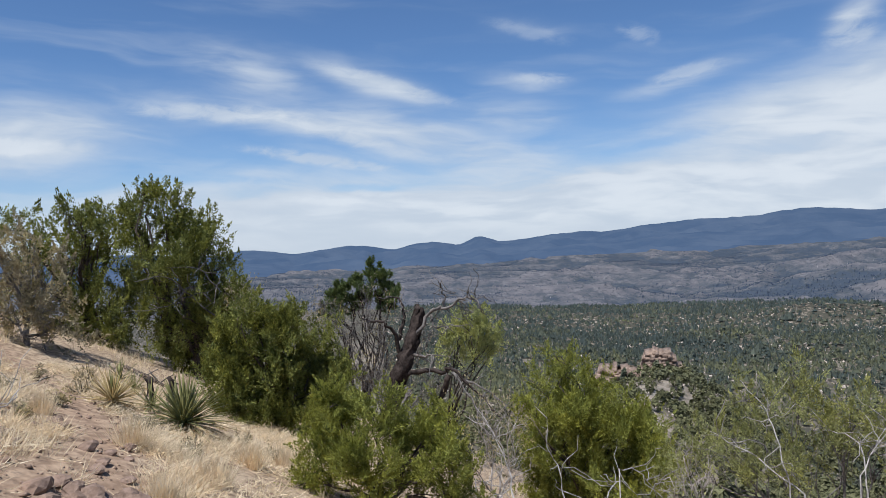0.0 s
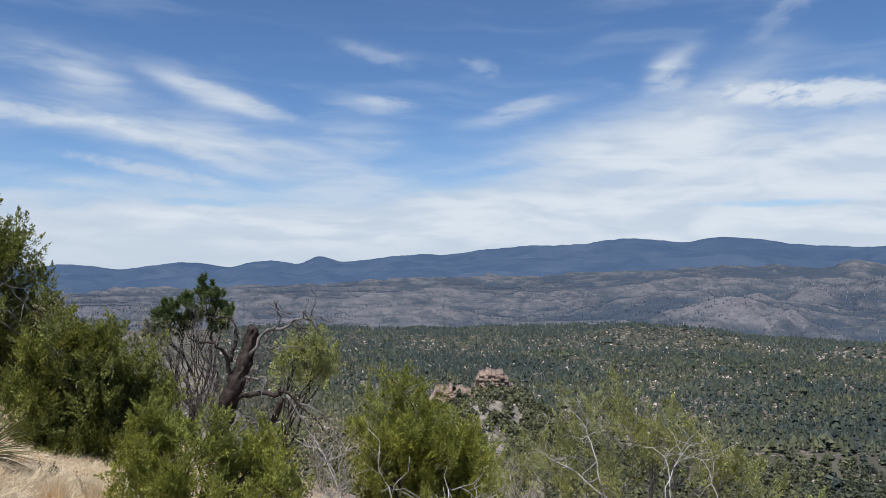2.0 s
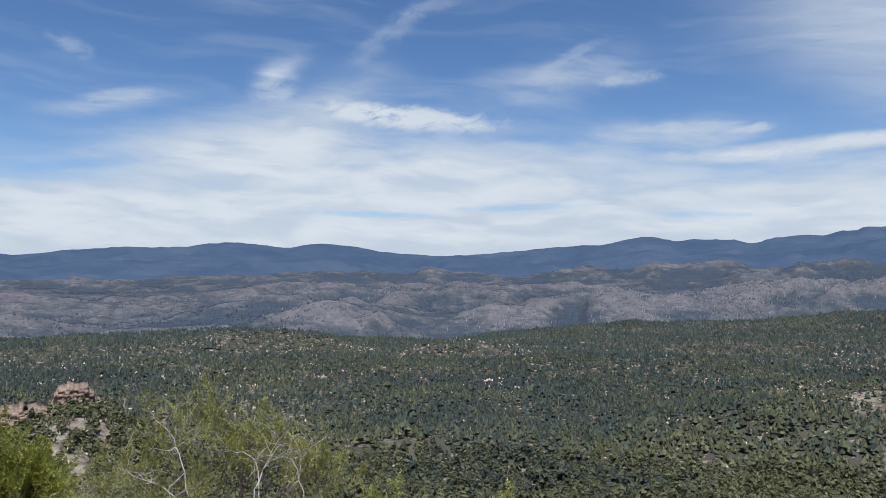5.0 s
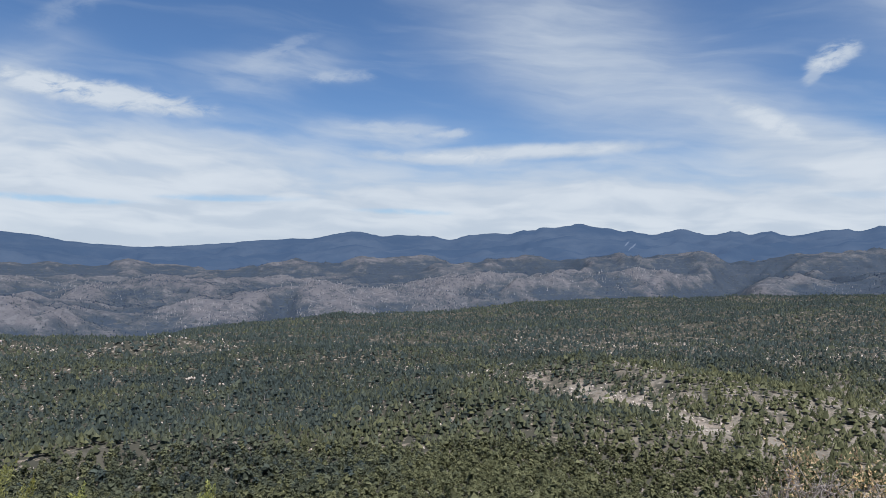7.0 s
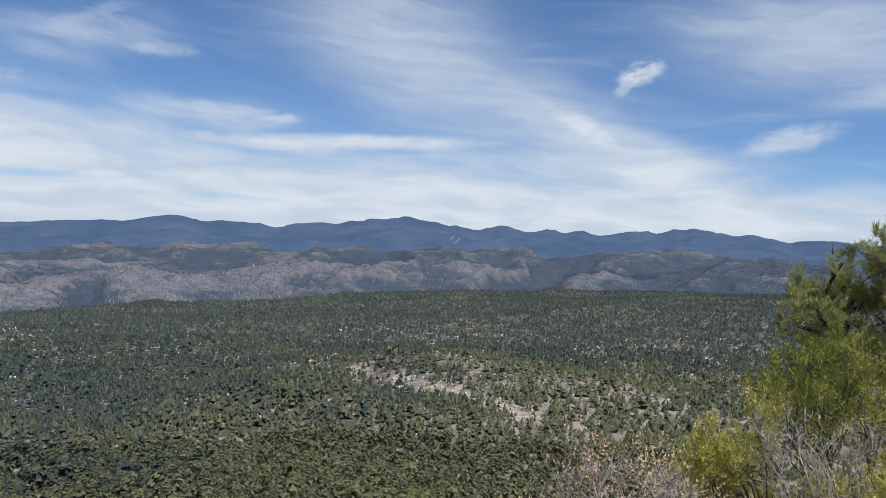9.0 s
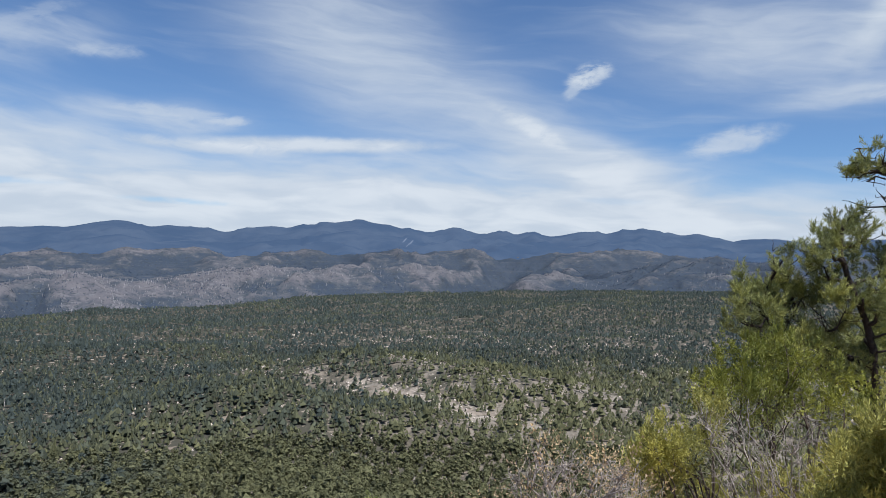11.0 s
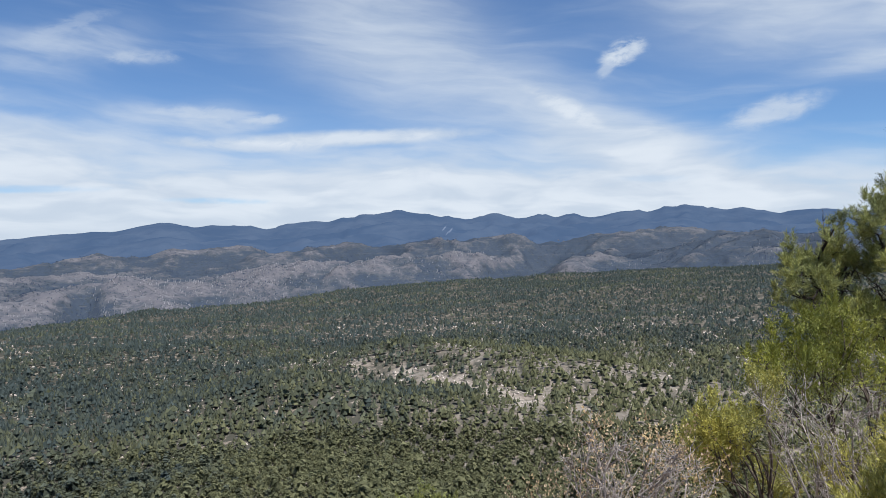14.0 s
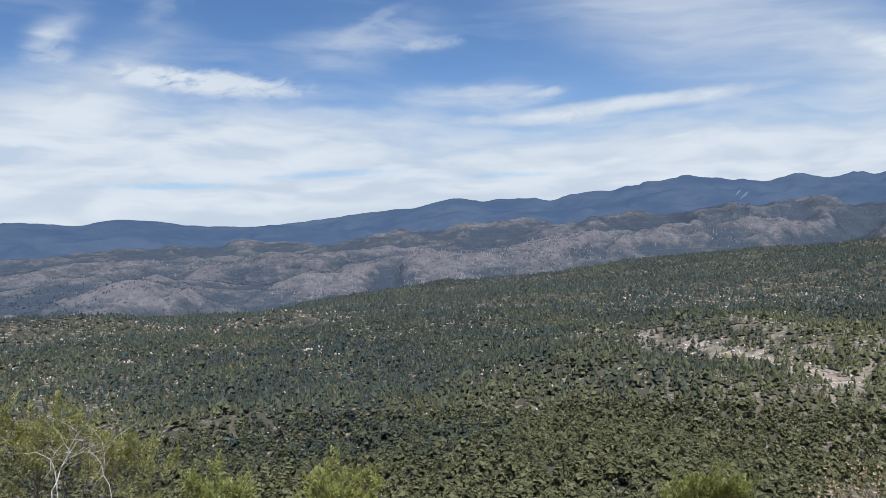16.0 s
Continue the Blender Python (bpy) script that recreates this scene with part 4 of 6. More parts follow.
hollow = 0.62 - fbm(x / 120, y / 120, 27, 3, True)
shade = spur(x, y, -24, 1600, -15, 1560, 1.0, 90) + spur(x, y, 3.5, 1330, 5.5, 1720, 1.0, 45) + spur(x, y, 50, 2250, 66, 2250, 1.0, 180) - 0.7 * spur(x, y, -18, 1250, -12.5, 1430, 1.0, 60)
keep = (d > edge_far(az) + 20) & (rng.uniform(size=len(x)) < np.clip((p - 0.5) * 6, 0.08, 0.9) + np.clip(hollow * 3.5, 0, 0.6) + 0.8 * shade + 0.8 * np.exp(-np.maximum(0, d - edge_far(az)) / 110))
x, y = x[keep], y[keep]
h = rng.uniform(1.8, 4.6, len(x))
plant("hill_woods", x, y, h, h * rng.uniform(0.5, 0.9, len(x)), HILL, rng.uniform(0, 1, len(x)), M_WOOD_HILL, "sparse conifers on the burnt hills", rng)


def bleached_trunks(name, d0, d1, per, past, label):
    x, y, az, d = scatter(rng, -50, 60, d0, d1, per)
    p = fbm(x / 300, y / 300, 71, 3) - (0.16 * np.clip(np.abs(az - 10) / 12 - 1, 0, 1) if past else 0)
    keep = ((d > edge_far(az) + 40) | (not past)) & (rng.uniform(size=len(x)) < np.clip((p - (0.5 if past else 0.4)) * 5, 0.01 if past else 0.02, 1))
    x, y = x[keep], y[keep]
    z, n = land(x, y), len(x)
    h = rng.uniform(4, 8.5, n) if past else rng.uniform(3, 7, n)
    lean = rng.normal(0, 0.5, (n, 2))
    base = np.stack([x, y, z - 0.3], -1)
    ang = np.arange(3) * 2.094
    ring = np.stack([np.cos(ang), np.sin(ang), ang * 0], -1)[None] * (rng.uniform(0.25, 0.42, n) if past else rng.uniform(0.12, 0.2, n))[:, None, None]
    top = base + np.stack([lean[:, 0], lean[:, 1], h], -1)
    V = np.concatenate([base[:, None] + ring, top[:, None]], 1).reshape(-1, 3)
    i = np.arange(n)[:, None] * 4
    F = np.concatenate([i + [0, 1, 3], i + [1, 2, 3], i + [2, 0, 3]])
    tagged(new(name, mesh_np(name, V, F, M_SNAGS_FAR)), label, "dead trees", kind="stuff")


bleached_trunks("burnt_trunks", 1150, 2400, 170, True, "bleached standing dead trunks on the burnt hills")
bleached_trunks("bare_trunks", 150, 1000, 500, False, "pale bare trunks scattered through the woodland")

# ---------------------------------------------------------------- trees and shrubs of the slope


def crown_of(rng, lobes, per_area, clump, spray, sparse=0.0, up=0.9):
    """Foliage in rounded rising tufts: each is covered with small scaly sprays that lie along it and stick out at their tips."""
    Vs, count = [], 0
    for c, r in lobes:
        m = max(1, int(4 * np.pi * r * r * per_area * 0.22 * (1 - sparse)))
        v = unit(rng.normal(size=(m, 3)) + np.array([0, 0, 0.15]))
        foot = c + v * (r * rng.uniform(0.15, 1.0, m) ** 0.7)[:, None]
        axis = unit(v * 0.75 + np.array([0, 0, up * 1.1]) + rng.normal(0, 0.32, (m, 3)))
        size = clump * rng.uniform(0.65, 1.55, m)
        k = 72 if per_area > 18.5 else 8
        u = unit(rng.normal(size=(m, k, 3)) + axis[:, None] * 0.45)
        along = np.sum(u * axis[:, None], -1, keepdims=True)
        across = u - axis[:, None] * along
        taper = 1.0 - 0.55 * np.clip(along, 0, 1)
        P = foot[:, None] + (axis[:, None] * along * 2.5 + across * taper * 0.68) * size[:, None, None] * rng.uniform(0.7, 1.08, (m, k, 1))
        nrm = unit(u + rng.normal(0, 0.35, (m, k, 3)))
        way_up = unit(axis[:, None] * 0.8 + u * 0.55 + rng.normal(0, 0.3, (m, k, 3)))
        side = unit(np.cross(nrm, way_up))
        L = (spray[0] * rng.uniform(0.7, 1.4, (m, k)))[..., None]
        W = (spray[1] * rng.uniform(0.7, 1.4, (m, k)))[..., None]
        Vs.append(np.stack([P - side * W * 0.5, P + side * W * 0.5, P + way_up * L], 2).reshape(-1, 3))
    V = np.concatenate(Vs)
    return V, np.arange(len(V)).reshape(-1, 3)


def needles_of(rng, lobes, per_area, long, wide):
    """Tufts of needles at the ends of twigs; returns the leaf mesh and the tufts' places."""
    Ps, Ds, tufts = [], [], []
    small = []
    for c, r in lobes:
        for _ in range(8):
            v = unit(rng.normal(size=3) + np.array([0, 0, 0.2]))
            small.append((c + v * r * rng.uniform(0.4, 1.15) * np.array([1.2, 1.2, 0.85]), r * rng.uniform(0.3, 0.55)))
    for c, r in small:
        m = max(4, int(4 * np.pi * r * r * per_area * 0.62))
        v = unit(rng.normal(size=(m, 3)) + np.array([0, 0, 0.35]))
        cc = c + v * (r * (0.35 + 0.75 * rng.uniform(size=m)))[:, None]
        tufts.append(cc)
        k = 46
        base, out = np.repeat(cc, k, 0), np.repeat(unit(v * 0.8 + np.array([0, 0, 0.7])), k, 0)
        base = base + out * rng.uniform(-0.09, 0.05, (len(base), 1)) + rng.normal(0, 0.012, base.shape)
        Ps.append(base)
        Ds.append(unit(out * 0.95 + unit(rng.normal(size=base.shape)) * 0.8))
    V, F = sprays(np.concatenate(Ps), np.concatenate(Ds), long, wide, rng)
    return V, F, np.concatenate(tufts)


def frame_of(rng, thing, base, lobes, radius, bark, twigs=9, spread=0.5, reach=1.0, stems=()):
    """Stems from the foot, a limb into every mass of leaves, and its twigs."""
    centre = np.mean([c for c, r in lobes], 0)
    low = base + (centre - base) * np.array([0.4, 0.4, 0.35])
    nodes, fine = [], []
    for k, s in enumerate(stems):
        line = smooth_line(s, rng, 0.012)
        if k == 0:
            line = np.concatenate([smooth_line([base - np.array([0, 0, 0.15]), (base + line[0]) / 2 + rng.normal(0, 0.05, 3), line[0]], rng)[:-1], line])
        nodes.append(line)
        r0 = radius * (1.0 if k == 0 else 0.72)
        stem = piece("trunk" if k == 0 else "stem", *tube(line, np.linspace(r0, r0 * 0.35, len(line)) * rng.uniform(0.93, 1.07, len(line)), 8), bark, thing, smooth=True)
        for _ in range(7):
            i = rng.integers(len(line) // 3, len(line))
            tip = line[i] + unit(rng.normal(size=3) * np.array([1, 1, 0.5]) + np.array([0, 0, 0.1])) * rng.uniform(0.3, 0.9)
            b = bent(rng, line[i], tip, 6, 0.12)
            bits = [tube(b, np.linspace(r0 * 0.28, 0.008, 6), 5)]
            for _ in range(6):
                j = rng.integers(2, 6)
                bits.append(tube(bent(rng, b[j], b[j] + unit(rng.normal(size=3)) * rng.uniform(0.12, 0.35), 4, 0.14), np.linspace(0.009, 0.003, 4), 4))
            piece("dead_bough", *joined(bits), bark, stem)
    if not stems:
        V, F = tube(bent(rng, base - np.array([0, 0, 0.15]), low, 6, 0.06), np.linspace(radius, radius * 0.75, 6), 8)
        piece("trunk", V, F, bark, thing, smooth=True)
    for c, r in lobes:
        if stems:
            pts = np.concatenate(nodes)
            cost = np.linalg.norm(pts - c, axis=1) + np.maximum(0, pts[:, 2] - c[2] + 0.5 * r) * 1.5
            start = pts[int(np.argmin(cost))]
        else:
            start = low + (base - low) * rng.uniform(0, spread)
        line = bent(rng, start, c, 7, 0.09)
        piece("limb", *tube(line, np.linspace(radius * 0.5, radius * 0.14, 7), 6), bark, thing, smooth=True)
        boughs = []
        for _ in range(max(3, min(9, twigs // 7))):
            i = rng.integers(2, 7)
            tip = c + unit(rng.normal(size=3) + np.array([0, 0, 0.3])) * r * rng.uniform(0.5, 0.95) * reach
            boughs.append(bent(rng, line[i], tip, 6, 0.13))
            fine.append(tube(boughs[-1], np.linspace(radius * 0.2, radius * 0.07, 6), 4))
        for _ in range(twigs):
            b = boughs[rng.integers(len(boughs))]
            i = rng.integers(1, 6)
            tip = b[i] + unit(unit(b[5] - b[0]) * 0.6 + unit(rng.normal(size=3)) + np.array([0, 0, 0.25])) * r * rng.uniform(0.25, 0.65)
            fine.append(tube(bent(rng, b[i], tip, 4, 0.13), np.linspace(radius * 0.09, radius * 0.03, 4), 3))
    tagged(piece("brushwood", *joined(fine), bark, thing), kind="stuff")


def leafy(name, d, spec, label, category, leaves, bark=None, radius=0.07, density=110, clump=0.09, spray=(0.10, 0.035), sparse=0.0, depth=0.35, seed=1, foot=None, group="", twigs=9, needles=False, stems=(), dead=()):
    """A bush or tree at distance d; spec gives its masses as bearing, elevation and radius."""
    rng = np.random.default_rng(seed)
    bark = bark or M_BARK
    lobes = []
    for az, el, r in spec:
        dd = d * (1 + rng.uniform(-0.5, 0.5) * depth * min(1.0, 2.5 / d))
        lobes.append((polar(az, el, dd), r))
    az_foot = foot if foot is not None else float(np.mean([s[0] for s in spec]))
    base = on_ground(az_foot, d)
    thing = empty(name, base, label, category, group)
    frame_of(rng, thing, base, lobes, radius, bark, twigs, stems=[[polar(a, e, d) for a, e in st] for st in stems])
    if needles:
        V, F, _ = needles_of(rng, lobes, density, spray[0], spray[1])
    else:
        masses = []
        for c, r in lobes:
            c = c - np.array([0, 0, 0.7 * clump])
            masses.append((c, r * 0.5))
            for _ in range(8):
                v = unit(rng.normal(size=3) + np.array([0, 0, 0.1]))
                masses.append((c + v * r * rng.uniform(0.5, 1.2), r * rng.uniform(0.16, 0.44)))
            for _ in range(5):
                v = unit(rng.normal(size=3) + np.array([0, 0, 0.45]))
                for k in (1.0, 1.25, 1.5):
                    masses.append((c + v * r * k, r * rng.uniform(0.07, 0.15)))
        V, F = crown_of(rng, masses, density * 0.9, clump, spray, sparse)
    tagged(piece("crown", V, F, leaves, thing), kind="stuff")
    for pts in dead:
        c = smooth_line([polar(a, e, d - 0.9 - 0.1 * i) for i, (a, e) in enumerate(pts)], rng, 0.015)
        bits = [tube(c, np.linspace(0.02, 0.005, len(c)), 5)]
        for _ in range(9):
            i = rng.integers(1, len(c))
            bits.append(tube(bent(rng, c[i], c[i] + unit(rng.normal(size=3) - np.array([0, 0, 0.2])) * rng.uniform(0.2, 0.55), 4, 0.12), np.linspace(0.011, 0.004, 4), 4))
        piece("limb", *joined(bits), M_DEAD, thing, "bare bleached limb")
    return thing


leafy("juniper_tree", 19, [(-73.0, 2.0, 0.58), (-73.7, 3.2, 0.29), (-72.4, -0.4, 0.72), (-71.4, -4.1, 0.65), (-73.6, -4.5, 0.58), (-75.1, 1.2, 0.46), (-76.6, 2.4, 0.38), (-76.1, -0.3, 0.55), (-70.7, 1.5, 0.49), (-74.2, -2.3, 0.58), (-71.7, 2.3, 0.32), (-70.2, -2.4, 0.55), (-75.2, -4.4, 0.5), (-73.2, -5.6, 0.5), (-71.2, -6.0, 0.4), (-70.3, -4.6, 0.4)],
      "open-crowned green juniper on the dry grass slope", "tree", M_JUNI, radius=0.13, density=75, clump=0.11, spray=(0.050, 0.028), sparse=0.3, seed=11, foot=-73, group="junipers")
leafy("juniper_tree", 18, [(-66.8, -0.7, 0.89), (-65.2, 0.9, 0.58), (-67.4, 2.8, 0.55), (-68.8, 4.3, 0.25), (-64.3, -1.2, 0.47), (-69.4, 1.2, 0.47), (-69.7, 2.9, 0.22), (-66.1, -3.6, 0.69), (-64.2, -4.6, 0.58), (-64.9, -7.0, 0.62), (-63.7, -2.9, 0.41), (-66.3, 2.4, 0.41), (-64.0, -9.5, 0.55), (-67.5, -4.6, 0.6), (-68.6, -2.2, 0.5), (-62.8, -5.8, 0.5), (-66.0, -8.2, 0.5), (-67.7, -5.6, 0.4), (-64.6, -5.4, 0.45), (-62.9, -3.4, 0.4), (-66.4, -6.4, 0.45), (-63.8, -7.2, 0.45)],
      "tall dense green juniper with a leaning pointed top", "tree", M_JUNI, radius=0.15, density=100, clump=0.11, spray=(0.050, 0.028), sparse=0.15, seed=12, dead=[[(-64.4, -4.4), (-65.9, -3.0), (-67.6, -1.5), (-69.7, -1.7)], [(-64.6, -3.4), (-66.0, -2.2), (-67.2, -3.4), (-69.0, -3.8)], [(-64.0, -2.6), (-65.4, -1.0), (-67.6, -0.8)]], foot=-65.5, group="junipers")
leafy("oak_shrub", 15, [(-76.9, -1.4, 0.57), (-75.3, -3.0, 0.57), (-77.3, -4.0, 0.57), (-75.0, -5.0, 0.46), (-77.5, 0.6, 0.40), (-75.9, -0.7, 0.46)],
      "half-bare brown scrub oak with drab small leaves", "shrub", M_DRAB, M_DEAD, radius=0.06, density=34, clump=0.09, spray=(0.042, 0.03), sparse=0.2, seed=13, foot=-76.5, twigs=60)
leafy("juniper_bush", 13, [(-62.6, -6.8, 0.48), (-59.7, -6.1, 0.45), (-57.3, -7.5, 0.45), (-61.1, -9.4, 0.55), (-58.2, -10.0, 0.50), (-62.8, -10.5, 0.40), (-56.1, -9.7, 0.35), (-55.7, -11.0, 0.40), (-61.7, -4.5, 0.30), (-59.8, -12.0, 0.4), (-61.5, -12.2, 0.4), (-57.6, -12.6, 0.4), (-63.4, -8.6, 0.4)],
      "dense dark green juniper bush beside the yucca", "bush", M_JUNI, radius=0.08, density=260, clump=0.085, spray=(0.040, 0.021), seed=14, group="junipers")
leafy("juniper_bush", 8, [(-55.8, -13.5, 0.30), (-57.6, -15.8, 0.29), (-52.3, -12.9, 0.27), (-53.8, -16.1, 0.37), (-48.9, -13.5, 0.29), (-47.2, -15.6, 0.24), (-49.9, -16.7, 0.37), (-55.7, -11.4, 0.24), (-46.4, -18.4, 0.27), (-57.7, -18.1, 0.30)],
      "fresh green juniper bush below the trail", "bush", M_JUNI_FRESH, radius=0.05, density=480, clump=0.06, spray=(0.027, 0.013), seed=15, group="junipers")
leafy("pinyon_pine", 30, [(-56.0, -3.9, 0.42), (-55.0, -3.2, 0.44), (-53.6, -2.5, 0.46), (-52.6, -1.7, 0.40), (-51.8, -2.5, 0.42), (-51.3, -3.4, 0.40), (-53.2, -3.6, 0.46), (-54.4, -4.2, 0.42), (-56.2, -4.9, 0.36), (-52.0, -4.2, 0.38)],
      "dark green pinyon pine behind the dead snag", "tree", M_DARK_PINE, M_PINE_BARK, radius=0.12, density=62, spray=(0.12, 0.022), seed=16, group="pines", needles=True)
leafy("bare_shrub", 24, [(-55.5, -6.8, 0.82), (-53.3, -5.2, 0.82), (-51.6, -7.0, 0.73), (-54.7, -8.5, 0.82), (-52.2, -9.5, 0.82), (-56.3, -5.0, 0.55), (-50.0, -8.8, 0.91), (-47.0, -11.0, 0.91), (-48.6, -6.7, 0.64)],
      "leafless grey scrub oak thicket behind the snag", "shrub", M_DRAB, M_DEAD, radius=0.07, density=4, clump=0.14, spray=(0.05, 0.03), sparse=0.45, seed=17, twigs=190)
leafy("oak_tree", 22, [(-45.5, -6.6, 0.5), (-46.8, -8.0, 0.45), (-44.5, -8.2, 0.44), (-44.6, -6.0, 0.34), (-43.6, -7.4, 0.34), (-46.6, -6.2, 0.3)],
      "slender oak with thin yellow-green spring leaves", "tree", M_PINE, M_PINE_BARK, radius=0.07, density=32, clump=0.13, spray=(0.06, 0.034), sparse=0.45, seed=18, foot=-48)
leafy("green_tree", 14, [(-38.3, -9.5, 0.36), (-38.8, -11.6, 0.60), (-36.6, -12.3, 0.56), (-40.2, -14.1, 0.60), (-36.8, -15.3, 0.72), (-33.8, -14.5, 0.55), (-32.4, -15.2, 0.44), (-41.1, -16.5, 0.52), (-34.4, -17.2, 0.62), (-38.6, -18.1, 0.72), (-35.2, -13.6, 0.5), (-38.4, -13.4, 0.6), (-32.0, -17.0, 0.45)],
      "bright green bushy juniper on the falling slope", "tree", M_JUNI_FRESH, radius=0.09, density=195, clump=0.09, spray=(0.038, 0.020), seed=19, group="junipers")
leafy("mahogany_shrub", 12, [(-25.2, -11.6, 0.40), (-22.7, -10.7, 0.37), (-26.6, -15.2, 0.44), (-20.6, -13.9, 0.44), (-17.3, -13.3, 0.37), (-23.1, -15.6, 0.44), (-15.3, -15.2, 0.30), (-29.6, -15.2, 0.33), (-12.9, -15.7, 0.30), (-19.4, -11.9, 0.32), (-27.8, -14.3, 0.32), (-14.4, -14.5, 0.24)],
      "thin grey-green shrub with bleached dead twigs", "shrub", M_GREYGREEN, M_DEAD, radius=0.05, density=120, clump=0.08, spray=(0.034, 0.016), sparse=0.35, seed=20, twigs=44)

leafy("bare_shrub", 10, [(-43.6, -14.6, 0.36), (-42.8, -16.8, 0.36), (-44.8, -12.4, 0.3), (-45.2, -16.0, 0.32), (-42.2, -13.2, 0.25)],
      "bare grey thicket beside the green bushes", "shrub", M_DRAB, M_TWIG, radius=0.03, density=20, clump=0.1, spray=(0.035, 0.02), sparse=0.5, seed=21, twigs=60)
leafy("bare_shrub", 11, [(-30.2, -15.6, 0.3), (-29.6, -17.4, 0.34), (-31.2, -17.0, 0.3), (-28.6, -16.4, 0.25)],
      "half-bare grey-green thicket on the falling slope", "shrub", M_GREYGREEN, M_TWIG, radius=0.03, density=20, clump=0.1, spray=(0.035, 0.02), sparse=0.5, seed=22, twigs=60)
leafy("bare_shrub", 16, [(-62.4, -3.2, 0.3), (-61.6, -4.2, 0.35), (-57.5, -4.8, 0.3), (-58.2, -6.0, 0.35)],
      "thin leafless shrub behind the junipers", "shrub", M_DRAB, M_TWIG, radius=0.03, density=10, clump=0.1, spray=(0.04, 0.02), sparse=0.5, seed=23, twigs=40)

# the pines on the other side
PINES = "pinyon pines on the rim"
leafy("pinyon_pine", 12, [(62.0, 3.4, 0.26), (60.4, 1.7, 0.35), (62.9, 2.2, 0.30), (57.1, -0.6, 0.37), (58.8, -2.0, 0.37), (56.7, -3.0, 0.38), (61.4, -3.4, 0.35), (55.6, -2.0, 0.29), (63.8, 0.1, 0.33), (59.3, -4.4, 0.32), (57.6, -6.0, 0.3), (60.4, -6.2, 0.3), (63.0, -5.4, 0.3), (62.8, -1.6, 0.36), (60.2, 0.0, 0.34), (57.8, -4.2, 0.34), (61.2, 2.8, 0.26), (64.6, -2.0, 0.3), (58.0, 0.9, 0.26), (59.6, -1.0, 0.32), (56.2, -4.6, 0.3), (60.8, -4.8, 0.3), (55.4, -3.6, 0.24), (62.2, -6.4, 0.28)],
      "leaning pinyon pine with low olive crown", "tree", M_NEEDLE, M_PINE_BARK, radius=0.07, density=70, spray=(0.062, 0.0085), twigs=24, seed=31, stems=[[(63.6, -6.6), (63.3, -4.2), (62.1, -0.8), (61.4, 1.7), (61.6, 3.2)], [(63.6, -5.8), (61.6, -5.4), (58.9, -4.4), (57.5, -3.0)]], foot=64, group=PINES, needles=True)
leafy("pinyon_pine", 12.5, [(63.9, 7.3, 0.30), (65.2, 7.8, 0.21), (62.2, 6.8, 0.19), (66.1, 3.5, 0.17), (64.9, 1.8, 0.27), (66.6, 1.2, 0.29), (65.8, -0.4, 0.3), (63.0, 7.0, 0.22), (64.8, 3.6, 0.2)],
      "tall thin pinyon pine with flat-topped crown", "tree", M_NEEDLE, M_PINE_BARK, radius=0.07, density=70, spray=(0.062, 0.0085), twigs=24, seed=32, stems=[[(65.8, -6.5), (65.7, -3.2), (65.6, 0.2), (65.1, 3.5), (64.8, 5.6), (63.7, 6.8)], [(64.8, 5.2), (65.4, 6.5), (65.2, 7.5)]], foot=66, group=PINES, needles=True)
leafy("pinyon_pine", 12.5, [(67.9, 8.1, 0.34), (69.5, 9.1, 0.29), (70.6, 9.7, 0.21), (72.1, 8.5, 0.34), (73.6, 8.3, 0.30), (72.6, 6.5, 0.30), (70.3, 6.9, 0.27), (66.8, 5.5, 0.19), (74.1, 7.2, 0.27), (71.2, 8.4, 0.3), (68.9, 7.2, 0.24), (72.9, 7.5, 0.3), (70.4, 3.2, 0.2), (73.2, 4.8, 0.22)],
      "forked pinyon pine with dark bare lower limbs", "tree", M_NEEDLE, M_PINE_BARK, radius=0.07, density=70, spray=(0.062, 0.0085), twigs=24, seed=33, stems=[[(67.8, -6.3), (68.0, -3.0), (68.1, 0.3), (68.2, 3.6), (69.0, 6.0), (69.5, 8.1)], [(67.9, -5.5), (69.4, -3.4), (70.5, -0.5), (70.3, 1.6), (70.8, 4.0), (72.6, 6.5), (73.6, 8.0)], [(70.5, -0.1), (72.0, 1.2), (74.2, 1.5), (75.9, 1.4)]], foot=68, group=PINES, needles=True)
leafy("pinyon_pine", 13, [(75.8, 6.4, 0.50), (77.8, 8.3, 0.28), (79.1, 10.7, 0.42), (77.2, 5.8, 0.34), (79.8, 7.5, 0.40), (74.6, 4.0, 0.18), (76.6, 7.4, 0.4), (78.6, 9.4, 0.34), (79.5, 5.6, 0.4), (80.4, 9.6, 0.4), (78.2, 2.4, 0.3), (77.0, 3.6, 0.32), (79.4, 3.2, 0.4), (78.0, 0.6, 0.35), (80.2, 1.4, 0.4), (75.4, 1.0, 0.24)],
      "high-crowned pinyon pine with a slanting trunk", "tree", M_NEEDLE, M_PINE_BARK, radius=0.07, density=70, spray=(0.062, 0.0085), twigs=24, seed=34, stems=[[(80.8, -5.2), (78.7, -2.4), (77.7, -0.1), (76.3, 2.5), (75.7, 4.9)], [(76.3, 2.5), (75.2, 3.7), (73.7, 3.5)], [(79.0, -2.0), (80.2, 1.5), (79.2, 6.4), (78.5, 9.0), (79.4, 10.2)]], foot=80.5, group=PINES, needles=True)
